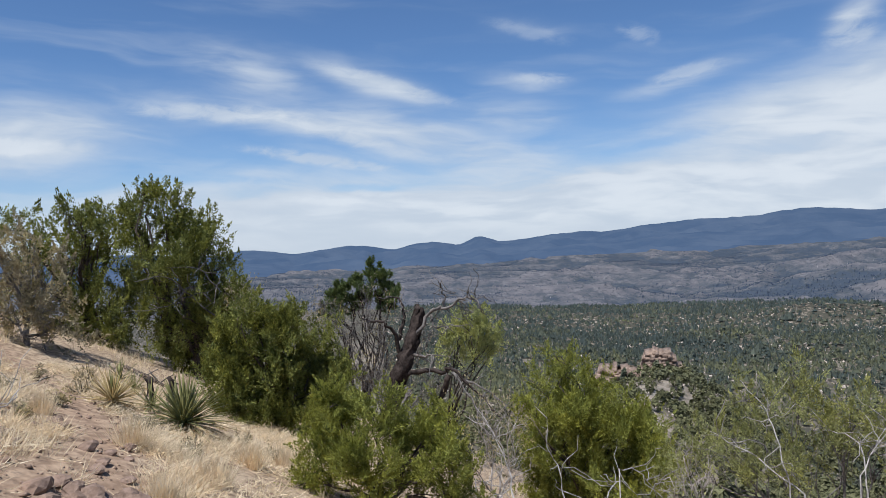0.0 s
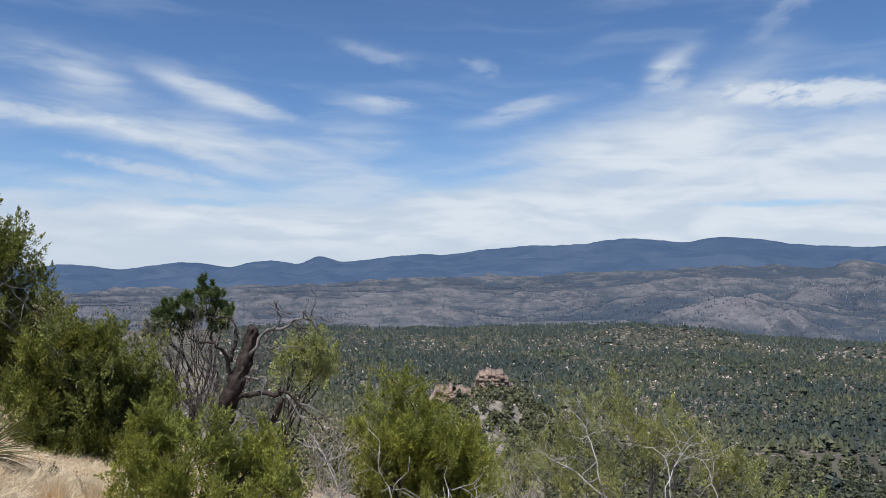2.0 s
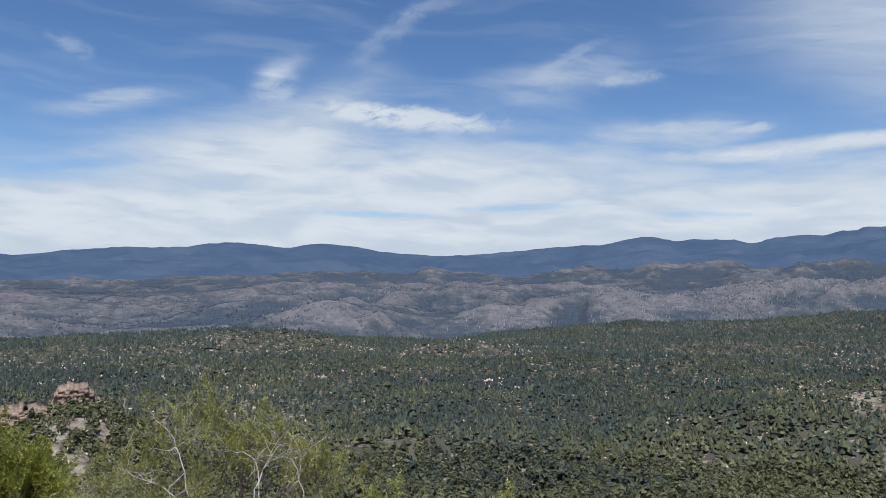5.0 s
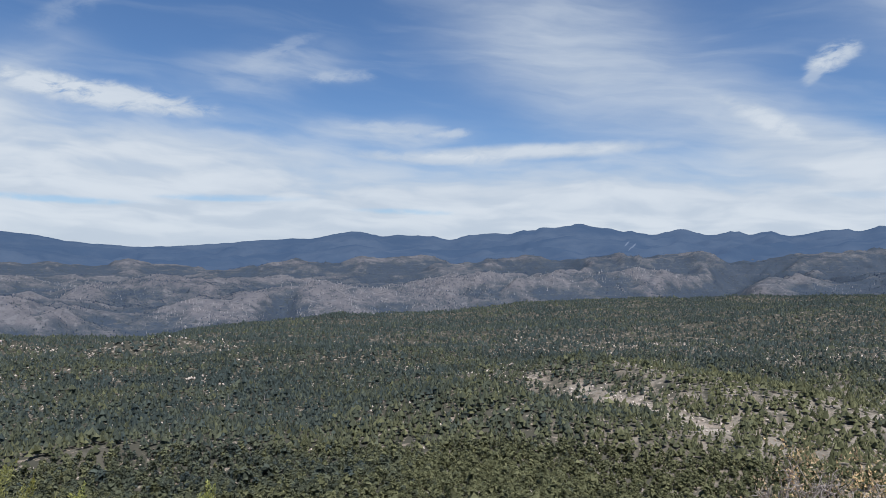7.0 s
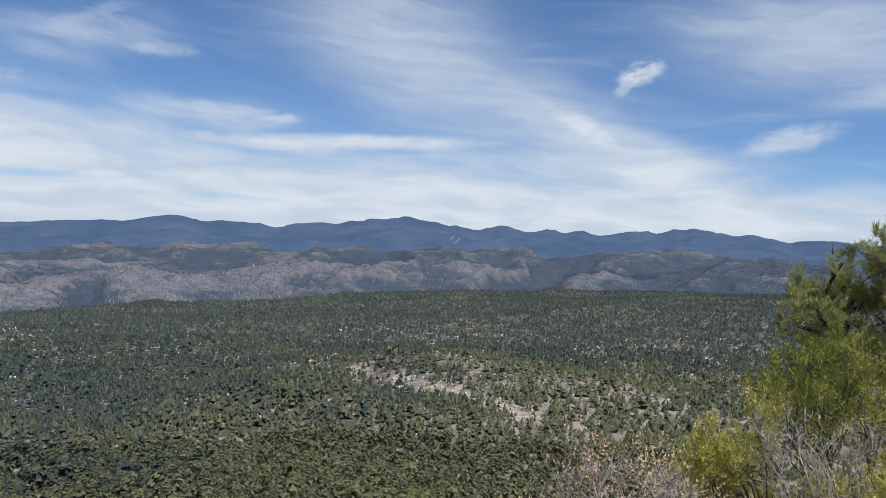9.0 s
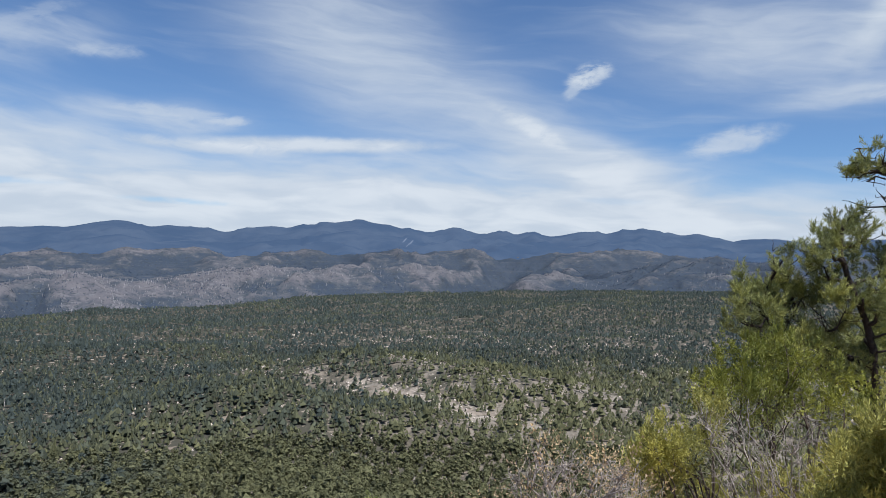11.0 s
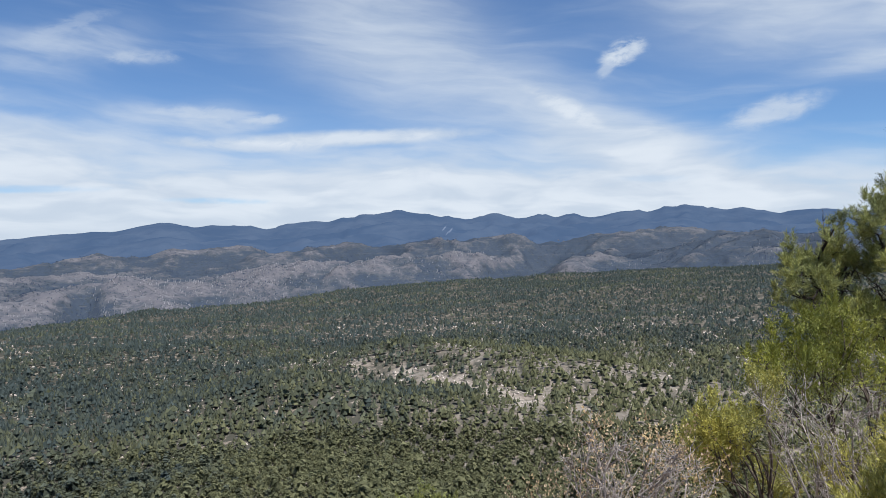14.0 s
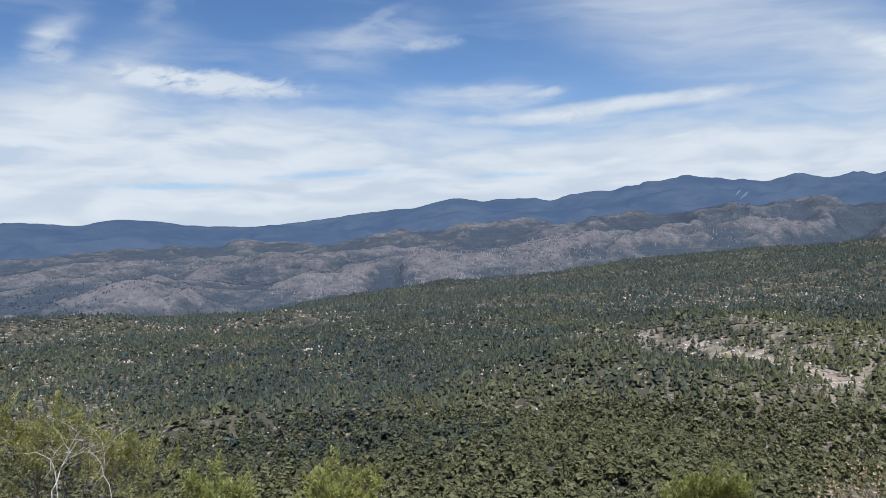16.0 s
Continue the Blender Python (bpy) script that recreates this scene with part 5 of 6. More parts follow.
leafy("juniper_tree", 15, [(72.8, -2.8, 0.57), (74.6, -1.1, 0.57), (71.8, -5.2, 0.51), (76.4, -2.5, 0.51), (79.7, -0.8, 0.69), (79.4, -3.8, 0.57), (66.3, -1.0, 0.5), (69.0, -2.6, 0.5), (64.2, -3.4, 0.5), (68.6, 0.4, 0.4), (77.5, -5.2, 0.5), (61.5, -6.2, 0.42), (63.5, -5.6, 0.45), (66.0, -5.2, 0.42), (68.5, -5.4, 0.42)],
      "loose olive juniper behind the pines", "tree", M_PINE, radius=0.1, density=120, clump=0.1, spray=(0.045, 0.026), sparse=0.3, seed=35, group="junipers")
leafy("juniper_bush", 6, [(65.3, -9.0, 0.27), (63.3, -12.4, 0.32), (67.3, -11.2, 0.36), (69.2, -8.2, 0.22), (61.4, -15.3, 0.23), (71.2, -12.3, 0.27), (67.5, -15.1, 0.32), (74.2, -13.4, 0.2), (59.3, -16.5, 0.22), (66.4, -10.2, 0.3), (69.6, -10.6, 0.3), (64.8, -14.8, 0.32), (70.4, -14.6, 0.3), (62.4, -13.6, 0.26), (72.8, -14.4, 0.24), (68.0, -8.6, 0.22), (75.6, -12.6, 0.13)],
      "sunlit yellow-green juniper bush at the rim", "bush", M_OLIVE, radius=0.05, density=620, clump=0.055, spray=(0.034, 0.0085), seed=36, group="junipers")
leafy("juniper_bush", 9.5, [(54.7, -7.2, 0.26), (56.8, -6.4, 0.26), (56.9, -9.0, 0.28), (59.0, -7.6, 0.28), (55.4, -8.6, 0.26), (58.2, -5.8, 0.28), (60.4, -7.2, 0.28), (53.6, -8.6, 0.2), (61.6, -8.6, 0.28)],
      "loose dull olive juniper below the pines", "bush", M_JUNI_FRESH, radius=0.05, density=130, clump=0.07, spray=(0.034, 0.014), sparse=0.3, seed=37, group="junipers", foot=60)
leafy("juniper_bush", 8.5, [(53.1, -9.8, 0.17), (50.1, -12.2, 0.2), (49.1, -13.5, 0.16), (51.5, -13.8, 0.2), (53.8, -16.3, 0.24), (51.0, -12.6, 0.18), (57.4, -14.8, 0.2), (60.2, -13.5, 0.18), (52.6, -11.2, 0.16), (50.4, -15.4, 0.18)],
      "half-dead yellow-green juniper over the drop", "bush", M_OLIVE, radius=0.05, density=400, clump=0.06, spray=(0.030, 0.012), sparse=0.2, seed=46, group="junipers", foot=56)
leafy("dry_shrub", 7.5, [(46.4, -16.2, 0.29), (43.8, -16.6, 0.26), (48.1, -15.7, 0.20), (42.1, -17.4, 0.23), (45.9, -14.2, 0.17), (49.0, -16.9, 0.23), (39.6, -18.2, 0.2), (37.4, -18.0, 0.15), (35.8, -19.0, 0.14), (41.4, -13.9, 0.18), (43.2, -14.2, 0.2), (47.5, -14.4, 0.18), (40.2, -15.8, 0.18)],
      "bare grey shrub with dry orange leaves", "shrub", M_RUST, M_TWIG, radius=0.045, density=5, clump=0.08, spray=(0.026, 0.018), sparse=0.6, seed=38, twigs=110)
leafy("dead_juniper", 8, [(53.5, -11.3, 0.36), (55.5, -12.0, 0.36), (57.5, -12.8, 0.36), (54.5, -14.4, 0.36), (56.8, -15.2, 0.32), (59.0, -11.0, 0.3)],
      "tangle of dead grey juniper twigs over the drop", "shrub", M_GREYGREEN, M_TWIG, radius=0.035, density=3, clump=0.07, spray=(0.03, 0.012), sparse=0.5, seed=45, twigs=90, foot=61.5)
leafy("scrub_thicket", 14, [(76.5, -7.1, 0.64), (78.9, -8.3, 0.64), (74.8, -10.4, 0.64), (78.3, -12.1, 0.64), (73.0, -8.3, 0.53), (80.1, -5.2, 0.53), (76.3, -13.8, 0.64), (72.0, -6.4, 0.5), (75.2, -5.6, 0.5), (70.6, -7.6, 0.45), (77.6, -9.8, 0.6), (80.6, -10.4, 0.6)],
      "drab half-bare scrub under the pines", "shrub", M_PINE, M_TWIG, radius=0.05, density=90, clump=0.1, spray=(0.055, 0.02), sparse=0.3, seed=39, twigs=50)
for k, (d, spec) in enumerate(((45, [(-8.5, -18.4, 1.44), (-9.7, -18.6, 1.03), (-7.1, -18.9, 1.03)]), (38, [(0.3, -19.0, 1.16), (-1.0, -19.7, 1.01), (2.0, -19.7, 1.01)]), (55, [(28.1, -20.0, 1.89), (26.1, -20.1, 1.26), (30.1, -19.6, 1.26)]))):
    leafy("juniper_tree", d, spec, "rounded dull green juniper far down the slope", "tree", M_PINE, radius=0.15, density=22, clump=0.22, spray=(0.14, 0.07), seed=41 + k, group="junipers down the slope")

# ---------------------------------------------------------------- the dead snag


def snag():
    rng = np.random.default_rng(5)
    d = 18.0
    base = on_ground(-52.4, d)
    thing = empty("dead_snag", base, "broken dark juniper snag with bleached twisted limbs", "dead tree")

    def line(pts, dd=0.0, wander=0.02):
        return smooth_line([polar(a, e, d + dd * i / max(1, len(pts) - 1)) for i, (a, e) in enumerate(pts)], rng, wander)

    L = line([(-52.0, -14.5), (-51.4, -11.3), (-50.8, -9.2), (-50.0, -7.5), (-49.5, -5.8), (-49.2, -4.6)])
    L = np.concatenate([base[None] - [0, 0, 0.2], L])
    r = np.interp(np.linspace(0, 1, len(L)), [0, 0.4, 0.75, 1], [0.36, 0.27, 0.2, 0.12]) * rng.uniform(0.82, 1.15, len(L))
    V, F = tube(L, r * 0.78, 18)
    piece("trunk", V + rng.normal(0, 0.024, V.shape), F, M_SNAG, thing)
    for pts, r0, r1, dd, mat in (
        ([(-50.0, -7.1), (-49.2, -6.2), (-48.2, -4.8), (-47.2, -4.8), (-46.3, -4.2), (-45.0, -4.2), (-44.7, -4.8)], 0.075, 0.018, -0.6, M_DEAD),
        ([(-50.8, -8.8), (-51.4, -6.1), (-52.9, -5.5), (-53.7, -5.2)], 0.08, 0.015, -0.5, M_SNAG),
        ([(-50.9, -7.0), (-50.5, -5.3), (-50.7, -4.0), (-51.5, -3.8)], 0.07, 0.015, 0.4, M_SNAG),
        ([(-51.3, -9.8), (-49.6, -9.4), (-47.4, -9.5), (-46.9, -9.3), (-45.3, -11.1), (-43.2, -13.2)], 0.10, 0.015, -0.8, M_SNAG),
        ([(-47.2, -4.8), (-47.4, -3.8), (-47.6, -3.3), (-47.5, -2.6)], 0.04, 0.01, 0.0, M_DEAD),
        ([(-46.9, -9.6), (-45.7, -11.5), (-44.9, -13.6), (-43.7, -14.5)], 0.045, 0.01, -1.0, M_DEAD),
        ([(-50.3, -8.3), (-49.3, -8.2), (-48.3, -8.3)], 0.06, 0.02, -0.6, M_DEAD),
        ([(-47.2, -9.8), (-47.9, -11.4), (-48.4, -13.0), (-48.8, -15.5)], 0.09, 0.12, 0.2, M_SNAG),
        ([(-47.0, -9.8), (-44.8, -10.9), (-42.9, -12.2)], 0.05, 0.012, -0.4, M_DEAD),
        ([(-50.9, -10.5), (-50.4, -10.9), (-50.9, -12.0), (-51.8, -13.1)], 0.10, 0.03, -0.5, M_DEAD),
        ([(-46.3, -4.2), (-45.6, -4.9), (-45.9, -5.5)], 0.03, 0.01, 0.0, M_DEAD),
        ([(-45.3, -4.2), (-44.9, -3.6)], 0.02, 0.008, 0.0, M_DEAD),
        ([(-48.4, -5.2), (-48.0, -6.2), (-46.9, -6.0)], 0.04, 0.012, -0.3, M_DEAD),
    ):
        c = line(pts, dd, 0.025)
        n = len(c)
        fine = []
        limb = piece("limb", *tube(c, np.linspace(r0 * 0.75, r1 * 0.8, n) * rng.uniform(0.88, 1.12, n), 6), mat, thing, "bleached dead limb" if mat is M_DEAD else "")
        for _ in range(11):
            i = rng.integers(n // 3, n)
            tip = c[i] + unit(rng.normal(size=3)) * rng.uniform(0.2, 0.75)
            fine.append(tube(bent(rng, c[i], tip, 5, 0.16), np.linspace(min(r1, 0.018), 0.005, 5), 4))
        tagged(piece("brushwood", *joined(fine), M_DEAD, limb, "fine bleached twigs"), kind="stuff")


snag()


def dead_branch(d, pts, r0, seed, label="bleached dead branch rising from the brush"):
    rng = np.random.default_rng(seed)
    c = smooth_line([polar(a, e, d + 0.3 * i) for i, (a, e) in enumerate(pts)], rng, 0.012)
    g = c[0].copy()
    g[2] = float(land(g[0], g[1])) - 0.1
    c = np.concatenate([g[None], c])
    n = len(c)
    thing = empty("dead_branch", g, label, "branch", "dead branches in the brush")
    stem = piece("stem", *tube(c, np.linspace(r0 * 0.45, r0 * 0.14, n), 6), M_BLEACHED, thing)
    for _ in range(9):
        i = rng.integers(n // 3, n)
        tip = c[i] + unit(rng.normal(size=3) + np.array([0, 0, 0.5])) * rng.uniform(0.2, 0.7)
        piece("twig", *tube(bent(rng, c[i], tip, 5, 0.14), np.linspace(r0 * 0.25, 0.003, 5), 4), M_BLEACHED, stem)


for k, (d, r, pts) in enumerate((
    (9, 0.03, [(-42.5, -19.1), (-43.1, -16.5), (-44.0, -14.0)]), (9, 0.02, [(-38.7, -19.1), (-39.2, -16.9), (-39.9, -15.3)]), (9, 0.02, [(-45.5, -17.2), (-43.8, -17.7), (-42.9, -17.9)]),
    (9, 0.02, [(-36.1, -19.0), (-35.2, -17.5), (-34.4, -17.6), (-33.2, -18.9)]), (9, 0.018, [(-34.8, -16.5), (-33.1, -16.8), (-32.0, -18.7)]),
    (11, 0.03, [(-22.3, -17.5), (-25.3, -15.4), (-28.3, -13.8)]), (11, 0.025, [(-23.2, -16.9), (-24.0, -13.8), (-24.8, -11.8), (-26.3, -10.1)]),
    (11, 0.022, [(-18.5, -17.1), (-18.9, -14.0), (-20.6, -13.3), (-21.8, -13.7)]), (11, 0.022, [(-18.9, -16.0), (-17.7, -13.6), (-16.8, -13.1)]), (11, 0.02, [(-15.3, -16.9), (-16.1, -14.3), (-17.3, -13.9)]),
    (10, 0.05, [(80.2, -8.0), (79.2, -6.5), (77.5, -5.9), (75.4, -6.3)]), (10, 0.05, [(79.8, -7.1), (78.2, -5.5), (76.8, -5.0), (74.8, -3.0)]), (10, 0.04, [(80.2, -8.1), (78.9, -8.2), (77.6, -8.7)]),
)):
    dead_branch(d, pts, r, 60 + k)

# ---------------------------------------------------------------- yuccas, rocks and grass


def yucca(az, d, size, n, seed, dry, label):
    rng = np.random.default_rng(seed)
    base = on_ground(az, d)
    thing = empty("yucca", base, label, "yucca", "yuccas")
    heart = base + np.array([0, 0, 0.16 * size])
    for i in range(n):
        s = i / n
        a = i * 2.39996 + rng.normal(0, 0.2)
        e = math.radians(82 - 128 * s ** 0.9) + rng.normal(0, 0.14)
        L = size * rng.uniform(0.75, 1.1) * (1.0 if s < 0.75 else 0.8)
        out = np.array([math.cos(a) * math.cos(e), math.sin(a) * math.cos(e), math.sin(e)])
        side = unit(np.cross(out, [0, 0, 1.0]) + 1e-6)
        nrm = np.cross(side, out)
        V = []
        for t, w in ((0, 0.8), (0.25, 1.0), (0.65, 0.75), (1.0, 0.04)):
            c = heart + out * L * t * 0.62 - np.array([0, 0, 0.14 * L * t * t * (1 - math.sin(e))])
            V += [c - side * w * 0.019 * size, c - nrm * 0.008, c + side * w * 0.019 * size]
        F = []
        for k in range(3):
            b = 3 * k
            F += [(b, b + 1, b + 4), (b, b + 4, b + 3), (b + 1, b + 2, b + 5), (b + 1, b + 5, b + 4), (b + 2, b, b + 3), (b + 2, b + 3, b + 5)]
        old = s > 1 - dry
        piece("leaf", np.array(V), np.array(F), M_YUCCA_DRY if old else M_YUCCA, thing, "dry straw-coloured leaf" if old else "")


yucca(-66.6, 9.6, 0.96, 240, 71, 0.45, "large green spiky yucca on dry grass")
yucca(-71.2, 10.2, 0.68, 140, 72, 0.97, "yucca with a skirt of dry straw-coloured leaves")
yucca(-68.8, 11.0, 0.6, 45, 73, 0.2, "small green yucca behind a larger one")


def rock(az, d, size, seed, mat, label, flat=0.6, group="rocks by the trail"):
    rng = np.random.default_rng(seed)
    bm = bmesh.new()
    bmesh.ops.create_icosphere(bm, subdivisions=2, radius=size)
    off = Vector(rng.uniform(0, 50, 3))
    cuts = [Vector(unit(rng.normal(size=3))) for _ in range(7)]
    for v in bm.verts:
        for c in cuts:
            q = v.co.dot(c) - size * 0.62
            if q > 0:
                v.co -= c * q * 0.9
        v.co *= 1 + 0.22 * noise.noise(v.co / size * 1.6 + off)
        v.co.z *= flat
    me = bpy.data.meshes.new("rock")
    bm.to_mesh(me)
    bm.free()
    me.materials.append(mat)
    o = new("rock", me)
    p = on_ground(az, d)
    o.matrix_world = pose(p[0], p[1], p[2] + size * flat * 0.25, rng.uniform(-12, 12), rng.uniform(-12, 12), rng.uniform(0, 360))
    tagged(o, label, "rock", group)


rng = np.random.default_rng(77)
for k in range(38):
    az, d = -70.2 + rng.normal(0, 1.9), 5.75 + rng.normal(0, 0.28)
    rock(az, d, rng.uniform(0.05, 0.15), 100 + k, M_ROCK, "reddish-brown angular rock on the trail", 0.7)
for k in range(34):
    az, d = rng.uniform(-80, -66), rng.uniform(4.6, 9.5)
    rock(az, d, rng.uniform(0.03, 0.1), 140 + k, M_ROCK, "small brown stone in the dry grass", 0.6)
for k, (az, d, s) in enumerate(((-77.8, 7.4, 0.12), (-72.2, 6.7, 0.1), (-75.9, 6.0, 0.14), (-74.5, 6.2, 0.11), (-73.4, 5.7, 0.1))):
    rock(az, d, s, 180 + k, M_ROCK, "larger brown rock half sunk in the slope", 0.55)
rock(-79.2, 6.8, 0.12, 190, M_PALE, "pale flat stone in the grass", 0.35)


def grass(name, az0, az1, d0, d1, per, k, long, seed, label, rise=0.8, wide=0.008):
    rng = np.random.default_rng(seed)
    x, y, az, d = scatter(rng, az0, az1, d0, d1, per)
    keep = (rng.uniform(size=len(x)) > trail(x, y) * 1.15) & (rng.uniform(size=len(x)) < np.clip((fbm(x / 0.75, y / 0.75, 81, 3) - (0.40 if rise > 0.5 else 0.30)) * 6, 0.05, 1))
    x, y = x[keep], y[keep]
    z = land(x, y)
    size = rng.uniform(0.55, 1.25, len(x)) * (0.6 + 0.8 * fbm(x / 0.75, y / 0.75, 81, 3))
    P = np.repeat(np.stack([x, y, z - 0.02 if rise > 0.5 else z + 0.025], -1), k, 0)
    S = np.repeat(size, k)
    off = rng.normal(0, 0.07, (len(P), 2)) * S[:, None]
    P[:, :2] += off
    D = unit(np.concatenate([off * 5 + rng.normal(0, 0.35, off.shape), np.full((len(P), 1), rise)], 1))
    V, F = blades(P, D, long, wide, rng)
    tagged(new(name, mesh_np(name, V, F, M_GRASS)), label, "grass", kind="stuff")


grass("dry_grass", -92, -53, 3.6, 12, 0.02, 34, 0.2, 91, "bleached dry bunch grass on the slope")
grass("grass_thatch", -92, -53, 3.4, 14, 0.009, 16, 0.14, 94, "matted dead grass lying on the ground", 0.14, 0.008)
grass("dry_grass", -92, -53, 12, 26, 0.09, 18, 0.26, 92, "bleached dry bunch grass on the slope")
grass("dry_grass", -53, 90, 4.0, 22, 0.4, 12, 0.24, 93, "thin dry grass on the rim and under the brush")


def bunch(az, d, high, n, seed):
    """One standing bunch of grass."""
    rng = np.random.default_rng(seed)
    p = on_ground(az, d)
    off = rng.normal(0, 0.045, (n, 2)) * high / 0.3
    P = np.concatenate([p[:2] + off, np.full((n, 1), p[2] - 0.02)], 1)
    D = unit(np.concatenate([off * 5 + rng.normal(0, 0.16, off.shape), np.ones((n, 1))], 1))
    V, F = blades(P, D, high, 0.007, rng)
    o = new("bunch_grass", mesh_np("bunch_grass", V - p, F, M_GRASS))
    o.location = p
    tagged(o, "upright ochre bunch of dry grass", "grass tuft", "grass tufts")


for k, (az, d, h) in enumerate(((-70.0, 7.9, 0.34), (-64.5, 7.2, 0.3), (-75.5, 9.0, 0.28), (-62.0, 8.6, 0.32), (-68.0, 6.3, 0.24), (-59.8, 9.4, 0.3))):
    bunch(az, d, h, 420, 300 + k)


def stump(az, d, high, r, seed):
    rng = np.random.default_rng(seed)
    p = on_ground(az, d)
    L = bent(rng, p - [0, 0, 0.05], p + [rng.normal(0, 0.05), rng.normal(0, 0.05), high], 6, 0.05)
    thing = empty("stump", p, "small dark broken stump in the grass", "stump")
    trunk = piece("trunk", *tube(L, np.linspace(r, r * 0.45, 6) * rng.uniform(0.8, 1.2, 6), 7), M_SNAG, thing)
    for _ in range(3):
        i = rng.integers(1, 5)
        piece("branch_stub", *tube(bent(rng, L[i], L[i] + unit(rng.normal(size=3) + [0, 0, 0.6]) * 0.16, 4, 0.1), np.linspace(r * 0.35, 0.006, 4), 5), M_SNAG, trunk)


stump(-69.0, 12.0, 0.42, 0.09, 311)
stump(-67.5, 12.4, 0.5, 0.07, 312)
yucca(-70.8, 13.6, 0.55, 45, 74, 0.3, "small green yucca under the junipers")
yucca(-69.9, 13.0, 0.45, 40, 75, 0.4, "small half-dry yucca under the junipers")
dead_branch(7.6, [(-79.5, -10.5), (-78.2, -9.6), (-77.2, -8.9), (-76.6, -8.2)], 0.02, 80, "bare dark twig leaning over the grass")


def weed(az, d, high, seed):
    """A small dry dark weed: a few forked stems with shrivelled leaves."""
    rng = np.random.default_rng(seed)
    p = on_ground(az, d)
    thing = empty("dry_weed", p, "small dark dry weed in the bleached grass", "weed", "weeds in the grass")
    bits, tips = [], []
    for _ in range(16):
        tip = p + unit(rng.normal(size=3) * np.array([1, 1, 0.4]) + np.array([0, 0, 0.9])) * high * rng.uniform(0.5, 1.1)
        line = bent(rng, p, tip, 5, 0.1)
        bits.append(tube(line, np.linspace(0.006, 0.003, 5), 3))
        tips.append(line[2:])
    piece("stem", *joined(bits), M_BARK, thing)
    P = np.repeat(np.concatenate(tips), 7, 0) + rng.normal(0, 0.02, (len(tips) * 21, 3))
    tagged(piece("leaf", *sprays(P, unit(rng.normal(size=P.shape)), 0.035, 0.02, rng), M_DRAB, thing), kind="stuff")


for k, (az, d, h) in enumerate(((-74.6, 9.6, 0.22), (-73.2, 11.4, 0.26), (-75.8, 11.8, 0.24), (-78.2, 9.8, 0.2), (-77.0, 8.3, 0.2), (-62.6, 10.2, 0.24), (-60.4, 9.9, 0.22), (-69.2, 9.1, 0.18), (-72.8, 13.0, 0.3), (-66.0, 8.2, 0.2))):
    weed(az, d, h, 330 + k)


def gravel(az0, az1, d0, d1, per, seed):
    rng = np.random.default_rng(seed)
    x, y, az, d = scatter(rng, az0, az1, d0, d1, per)
    keep = rng.uniform(size=len(x)) < 0.25 + 0.75 * trail(x, y)
    x, y = x[keep], y[keep]
    n = len(x)
    size = 0.007 + 0.026 * rng.uniform(size=n) ** 4
    six = np.array([(1, 0, 0), (-1, 0, 0), (0, 1, 0), (0, -1, 0), (0, 0, 0.7), (0, 0, -0.7)], float)
    V = six[None] * rng.uniform(0.6, 1.4, (n, 6, 1)) * size[:, None, None] + rng.normal(0, 0.25, (n, 6, 3)) * size[:, None, None]
    a = rng.uniform(0, 6.28, n)
    c, s = np.cos(a)[:, None], np.sin(a)[:, None]
    V = np.stack([V[..., 0] * c - V[..., 1] * s + x[:, None], V[..., 0] * s + V[..., 1] * c + y[:, None], V[..., 2] + land(x, y)[:, None] + 0.2 * size[:, None]], -1)
    f = np.array([(0, 2, 4), (2, 1, 4), (1, 3, 4), (3, 0, 4), (2, 0, 5), (1, 2, 5), (3, 1, 5), (0, 3, 5)])
    F = (np.arange(n)[:, None, None] * 6 + f[None]).reshape(-1, 3)
    tagged(new("gravel", mesh_np("gravel", V.reshape(-1, 3), F, M_ROCK)), "brown gravel and stone chips on the trail", "gravel", kind="stuff")


gravel(-84, -60, 3.5, 11, 0.008, 95)


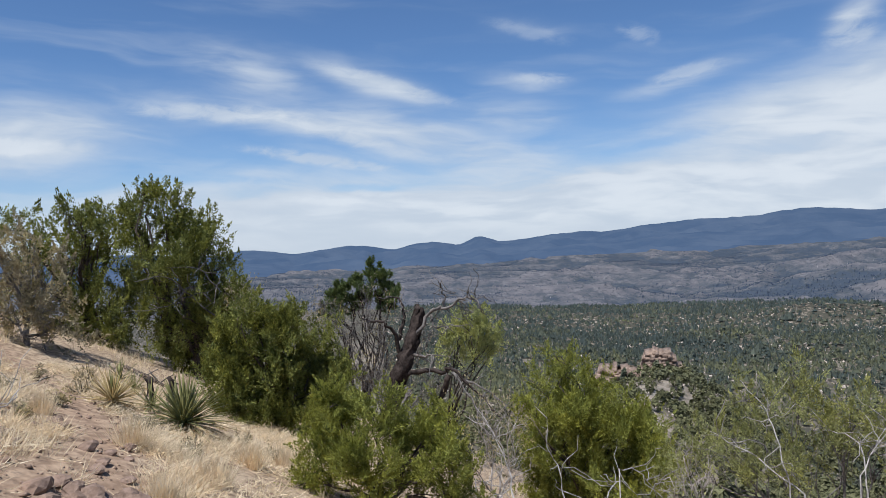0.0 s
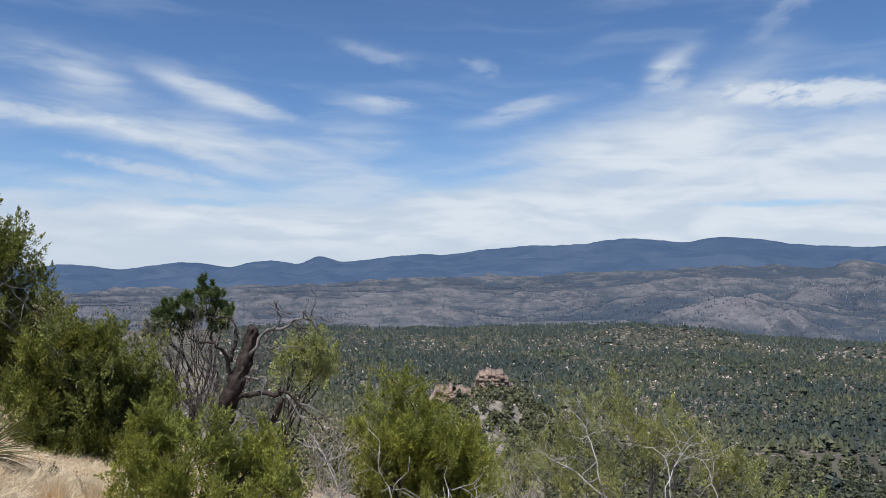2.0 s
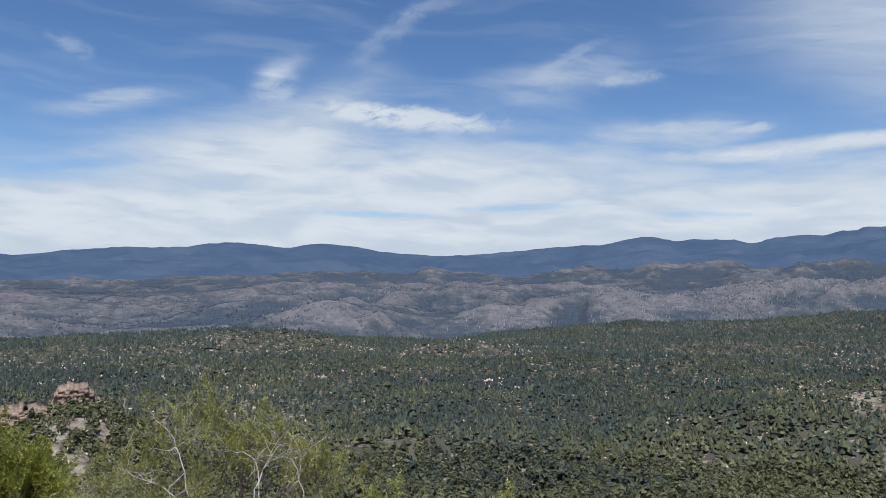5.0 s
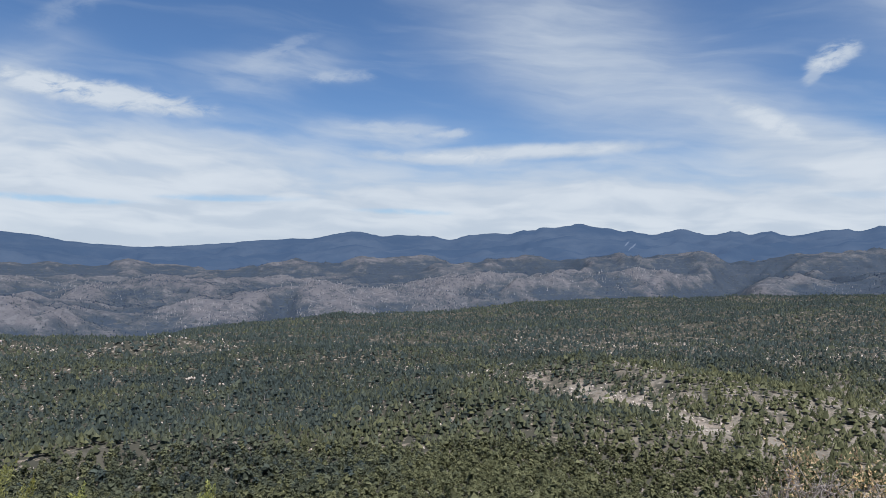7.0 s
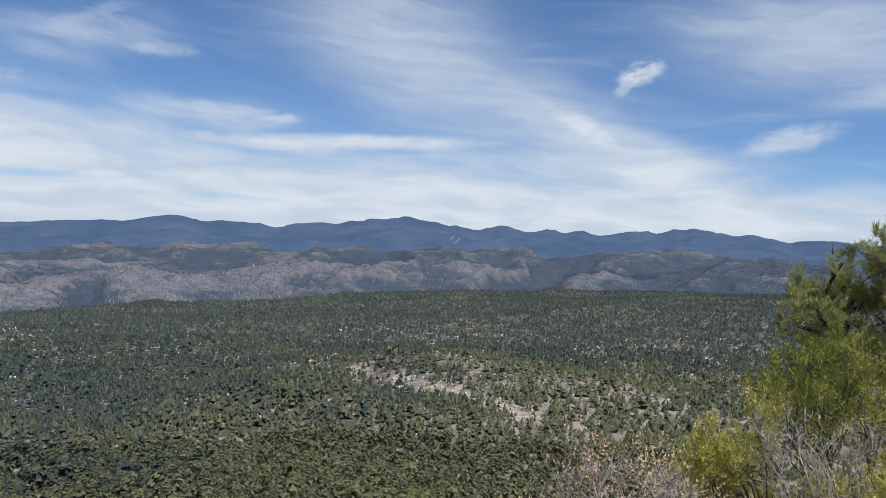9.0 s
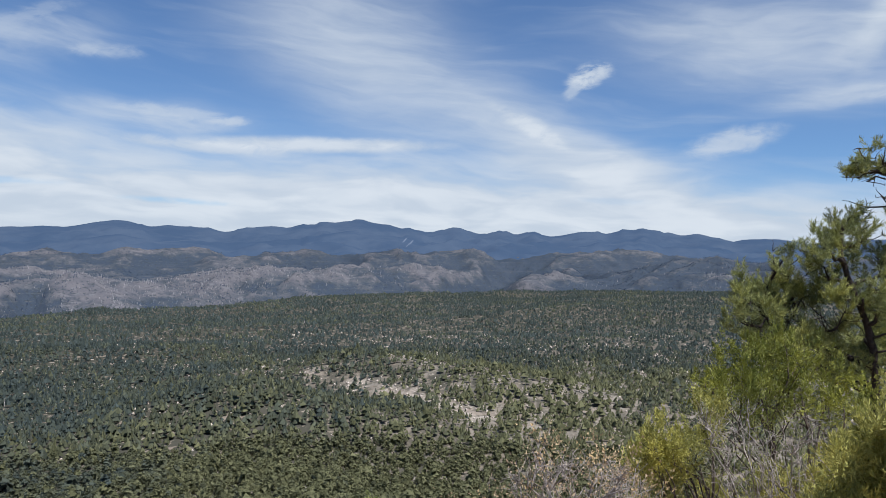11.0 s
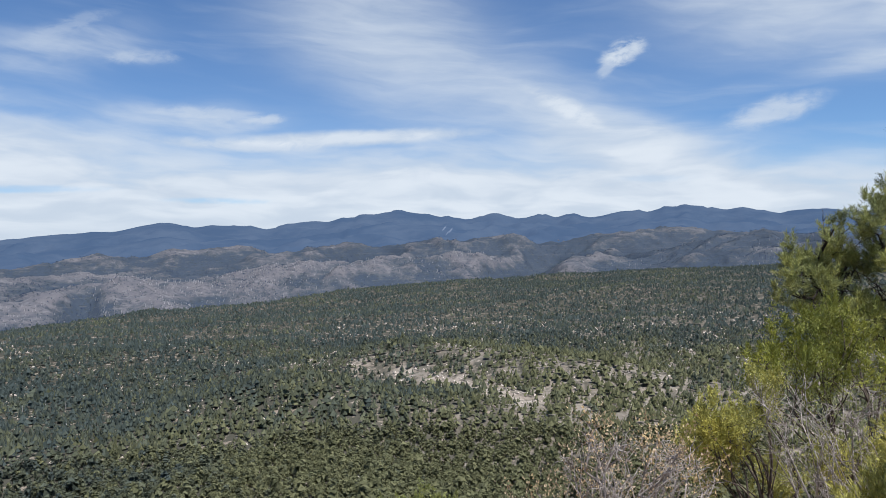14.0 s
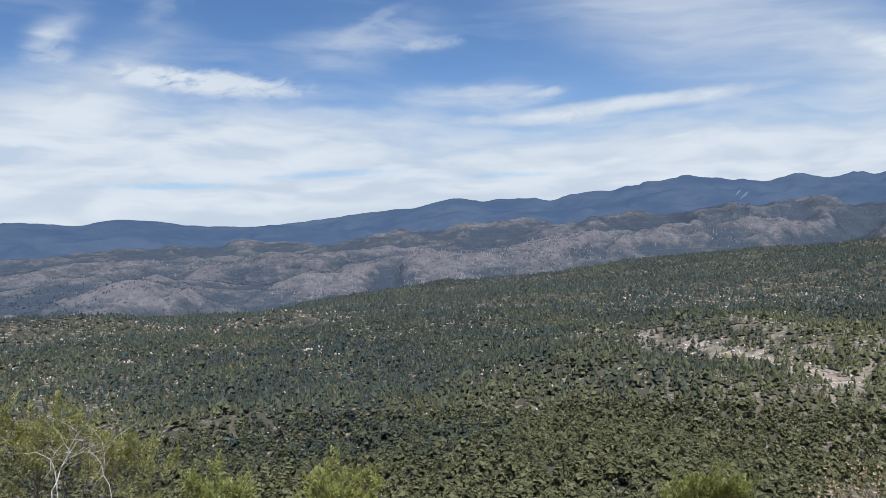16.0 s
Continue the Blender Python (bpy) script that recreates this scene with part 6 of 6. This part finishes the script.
def fallen_log(az0, d0, az1, d1, r, seed):
    rng = np.random.default_rng(seed)
    a, b = on_ground(az0, d0, r * 0.8), on_ground(az1, d1, r * 1.1)
    thing = empty("fallen_log", a - [0, 0, r], "short dark fallen juniper log on the grass", "log")
    L = bent(rng, a, b, 7, 0.03)
    stem = piece("stem", *tube(L, np.linspace(r, r * 0.6, 7) * rng.uniform(0.9, 1.1, 7), 8), M_BARK, thing)
    for _ in range(3):
        i = rng.integers(2, 6)
        piece("branch_stub", *tube(bent(rng, L[i], L[i] + unit(rng.normal(size=3) + [0, 0, 0.8]) * 0.3, 4, 0.1), np.linspace(r * 0.3, 0.01, 4), 5), M_DEAD, stem)


fallen_log(-70.5, 15.5, -67.9, 14.5, 0.045, 96)
fallen_log(-68.0, 13.0, -66.6, 13.2, 0.05, 97)


def outcrop(az, d, wide, high, seed, block=1.0):
    """A layered cliff: stacked ledges of weathered blocks."""
    rng = np.random.default_rng(seed)
    base = on_ground(az, d)
    thing = empty("sandstone_outcrop", base, "banded pink sandstone cliff rising from the woods", "rock outcrop", "cliffs")
    right = np.array([math.cos(radians(az)), -math.sin(radians(az)), 0])
    back = np.array([math.sin(radians(az)), math.cos(radians(az)), 0])
    layers = 8
    for k in range(layers):
        z0, z1 = high * k / layers - 0.4, high * (k + 1) / layers
        x = -wide / 2 * (1 - 0.04 * k)
        end = wide / 2 * (1 - 0.06 * k * rng.uniform(0.4, 1.6))
        while x < end:
            w = rng.uniform(1.0, 3.2) * block
            inset = (0.35 * k + rng.uniform(0, 2.6) + (k % 2) * 0.4) * block + 4 * block * (abs(x + w / 2) / wide * 2) ** 2
            V = []
            lift = (rng.uniform(-0.35, 0.5) + (rng.uniform(-1.2, 1.0) if k >= layers - 2 else 0)) * block
            for zz in (z0 - (4 if k == 0 else 0), z1 + lift):
                for xx, dd in ((x - 0.3, inset), (x + w, inset + rng.uniform(-0.6, 0.6)), (x + w, 22 * block), (x - 0.3, 22 * block)):
                    V.append(base + right * (xx + rng.normal(0, 0.25 * block)) + back * (dd + rng.normal(0, 0.3 * block)) + np.array([0, 0, zz + rng.normal(0, 0.2 * block)]))
            F = np.array([(0, 1, 5, 4), (1, 2, 6, 5), (2, 3, 7, 6), (3, 0, 4, 7), (4, 5, 6, 7), (3, 2, 1, 0)])
            piece("stone", np.array(V), F, M_CLIFF, thing)
            x += w * 0.93


outcrop(-31.4, 340, 16, 7.8, 201)
outcrop(-34.4, 330, 21, 5.8, 202)
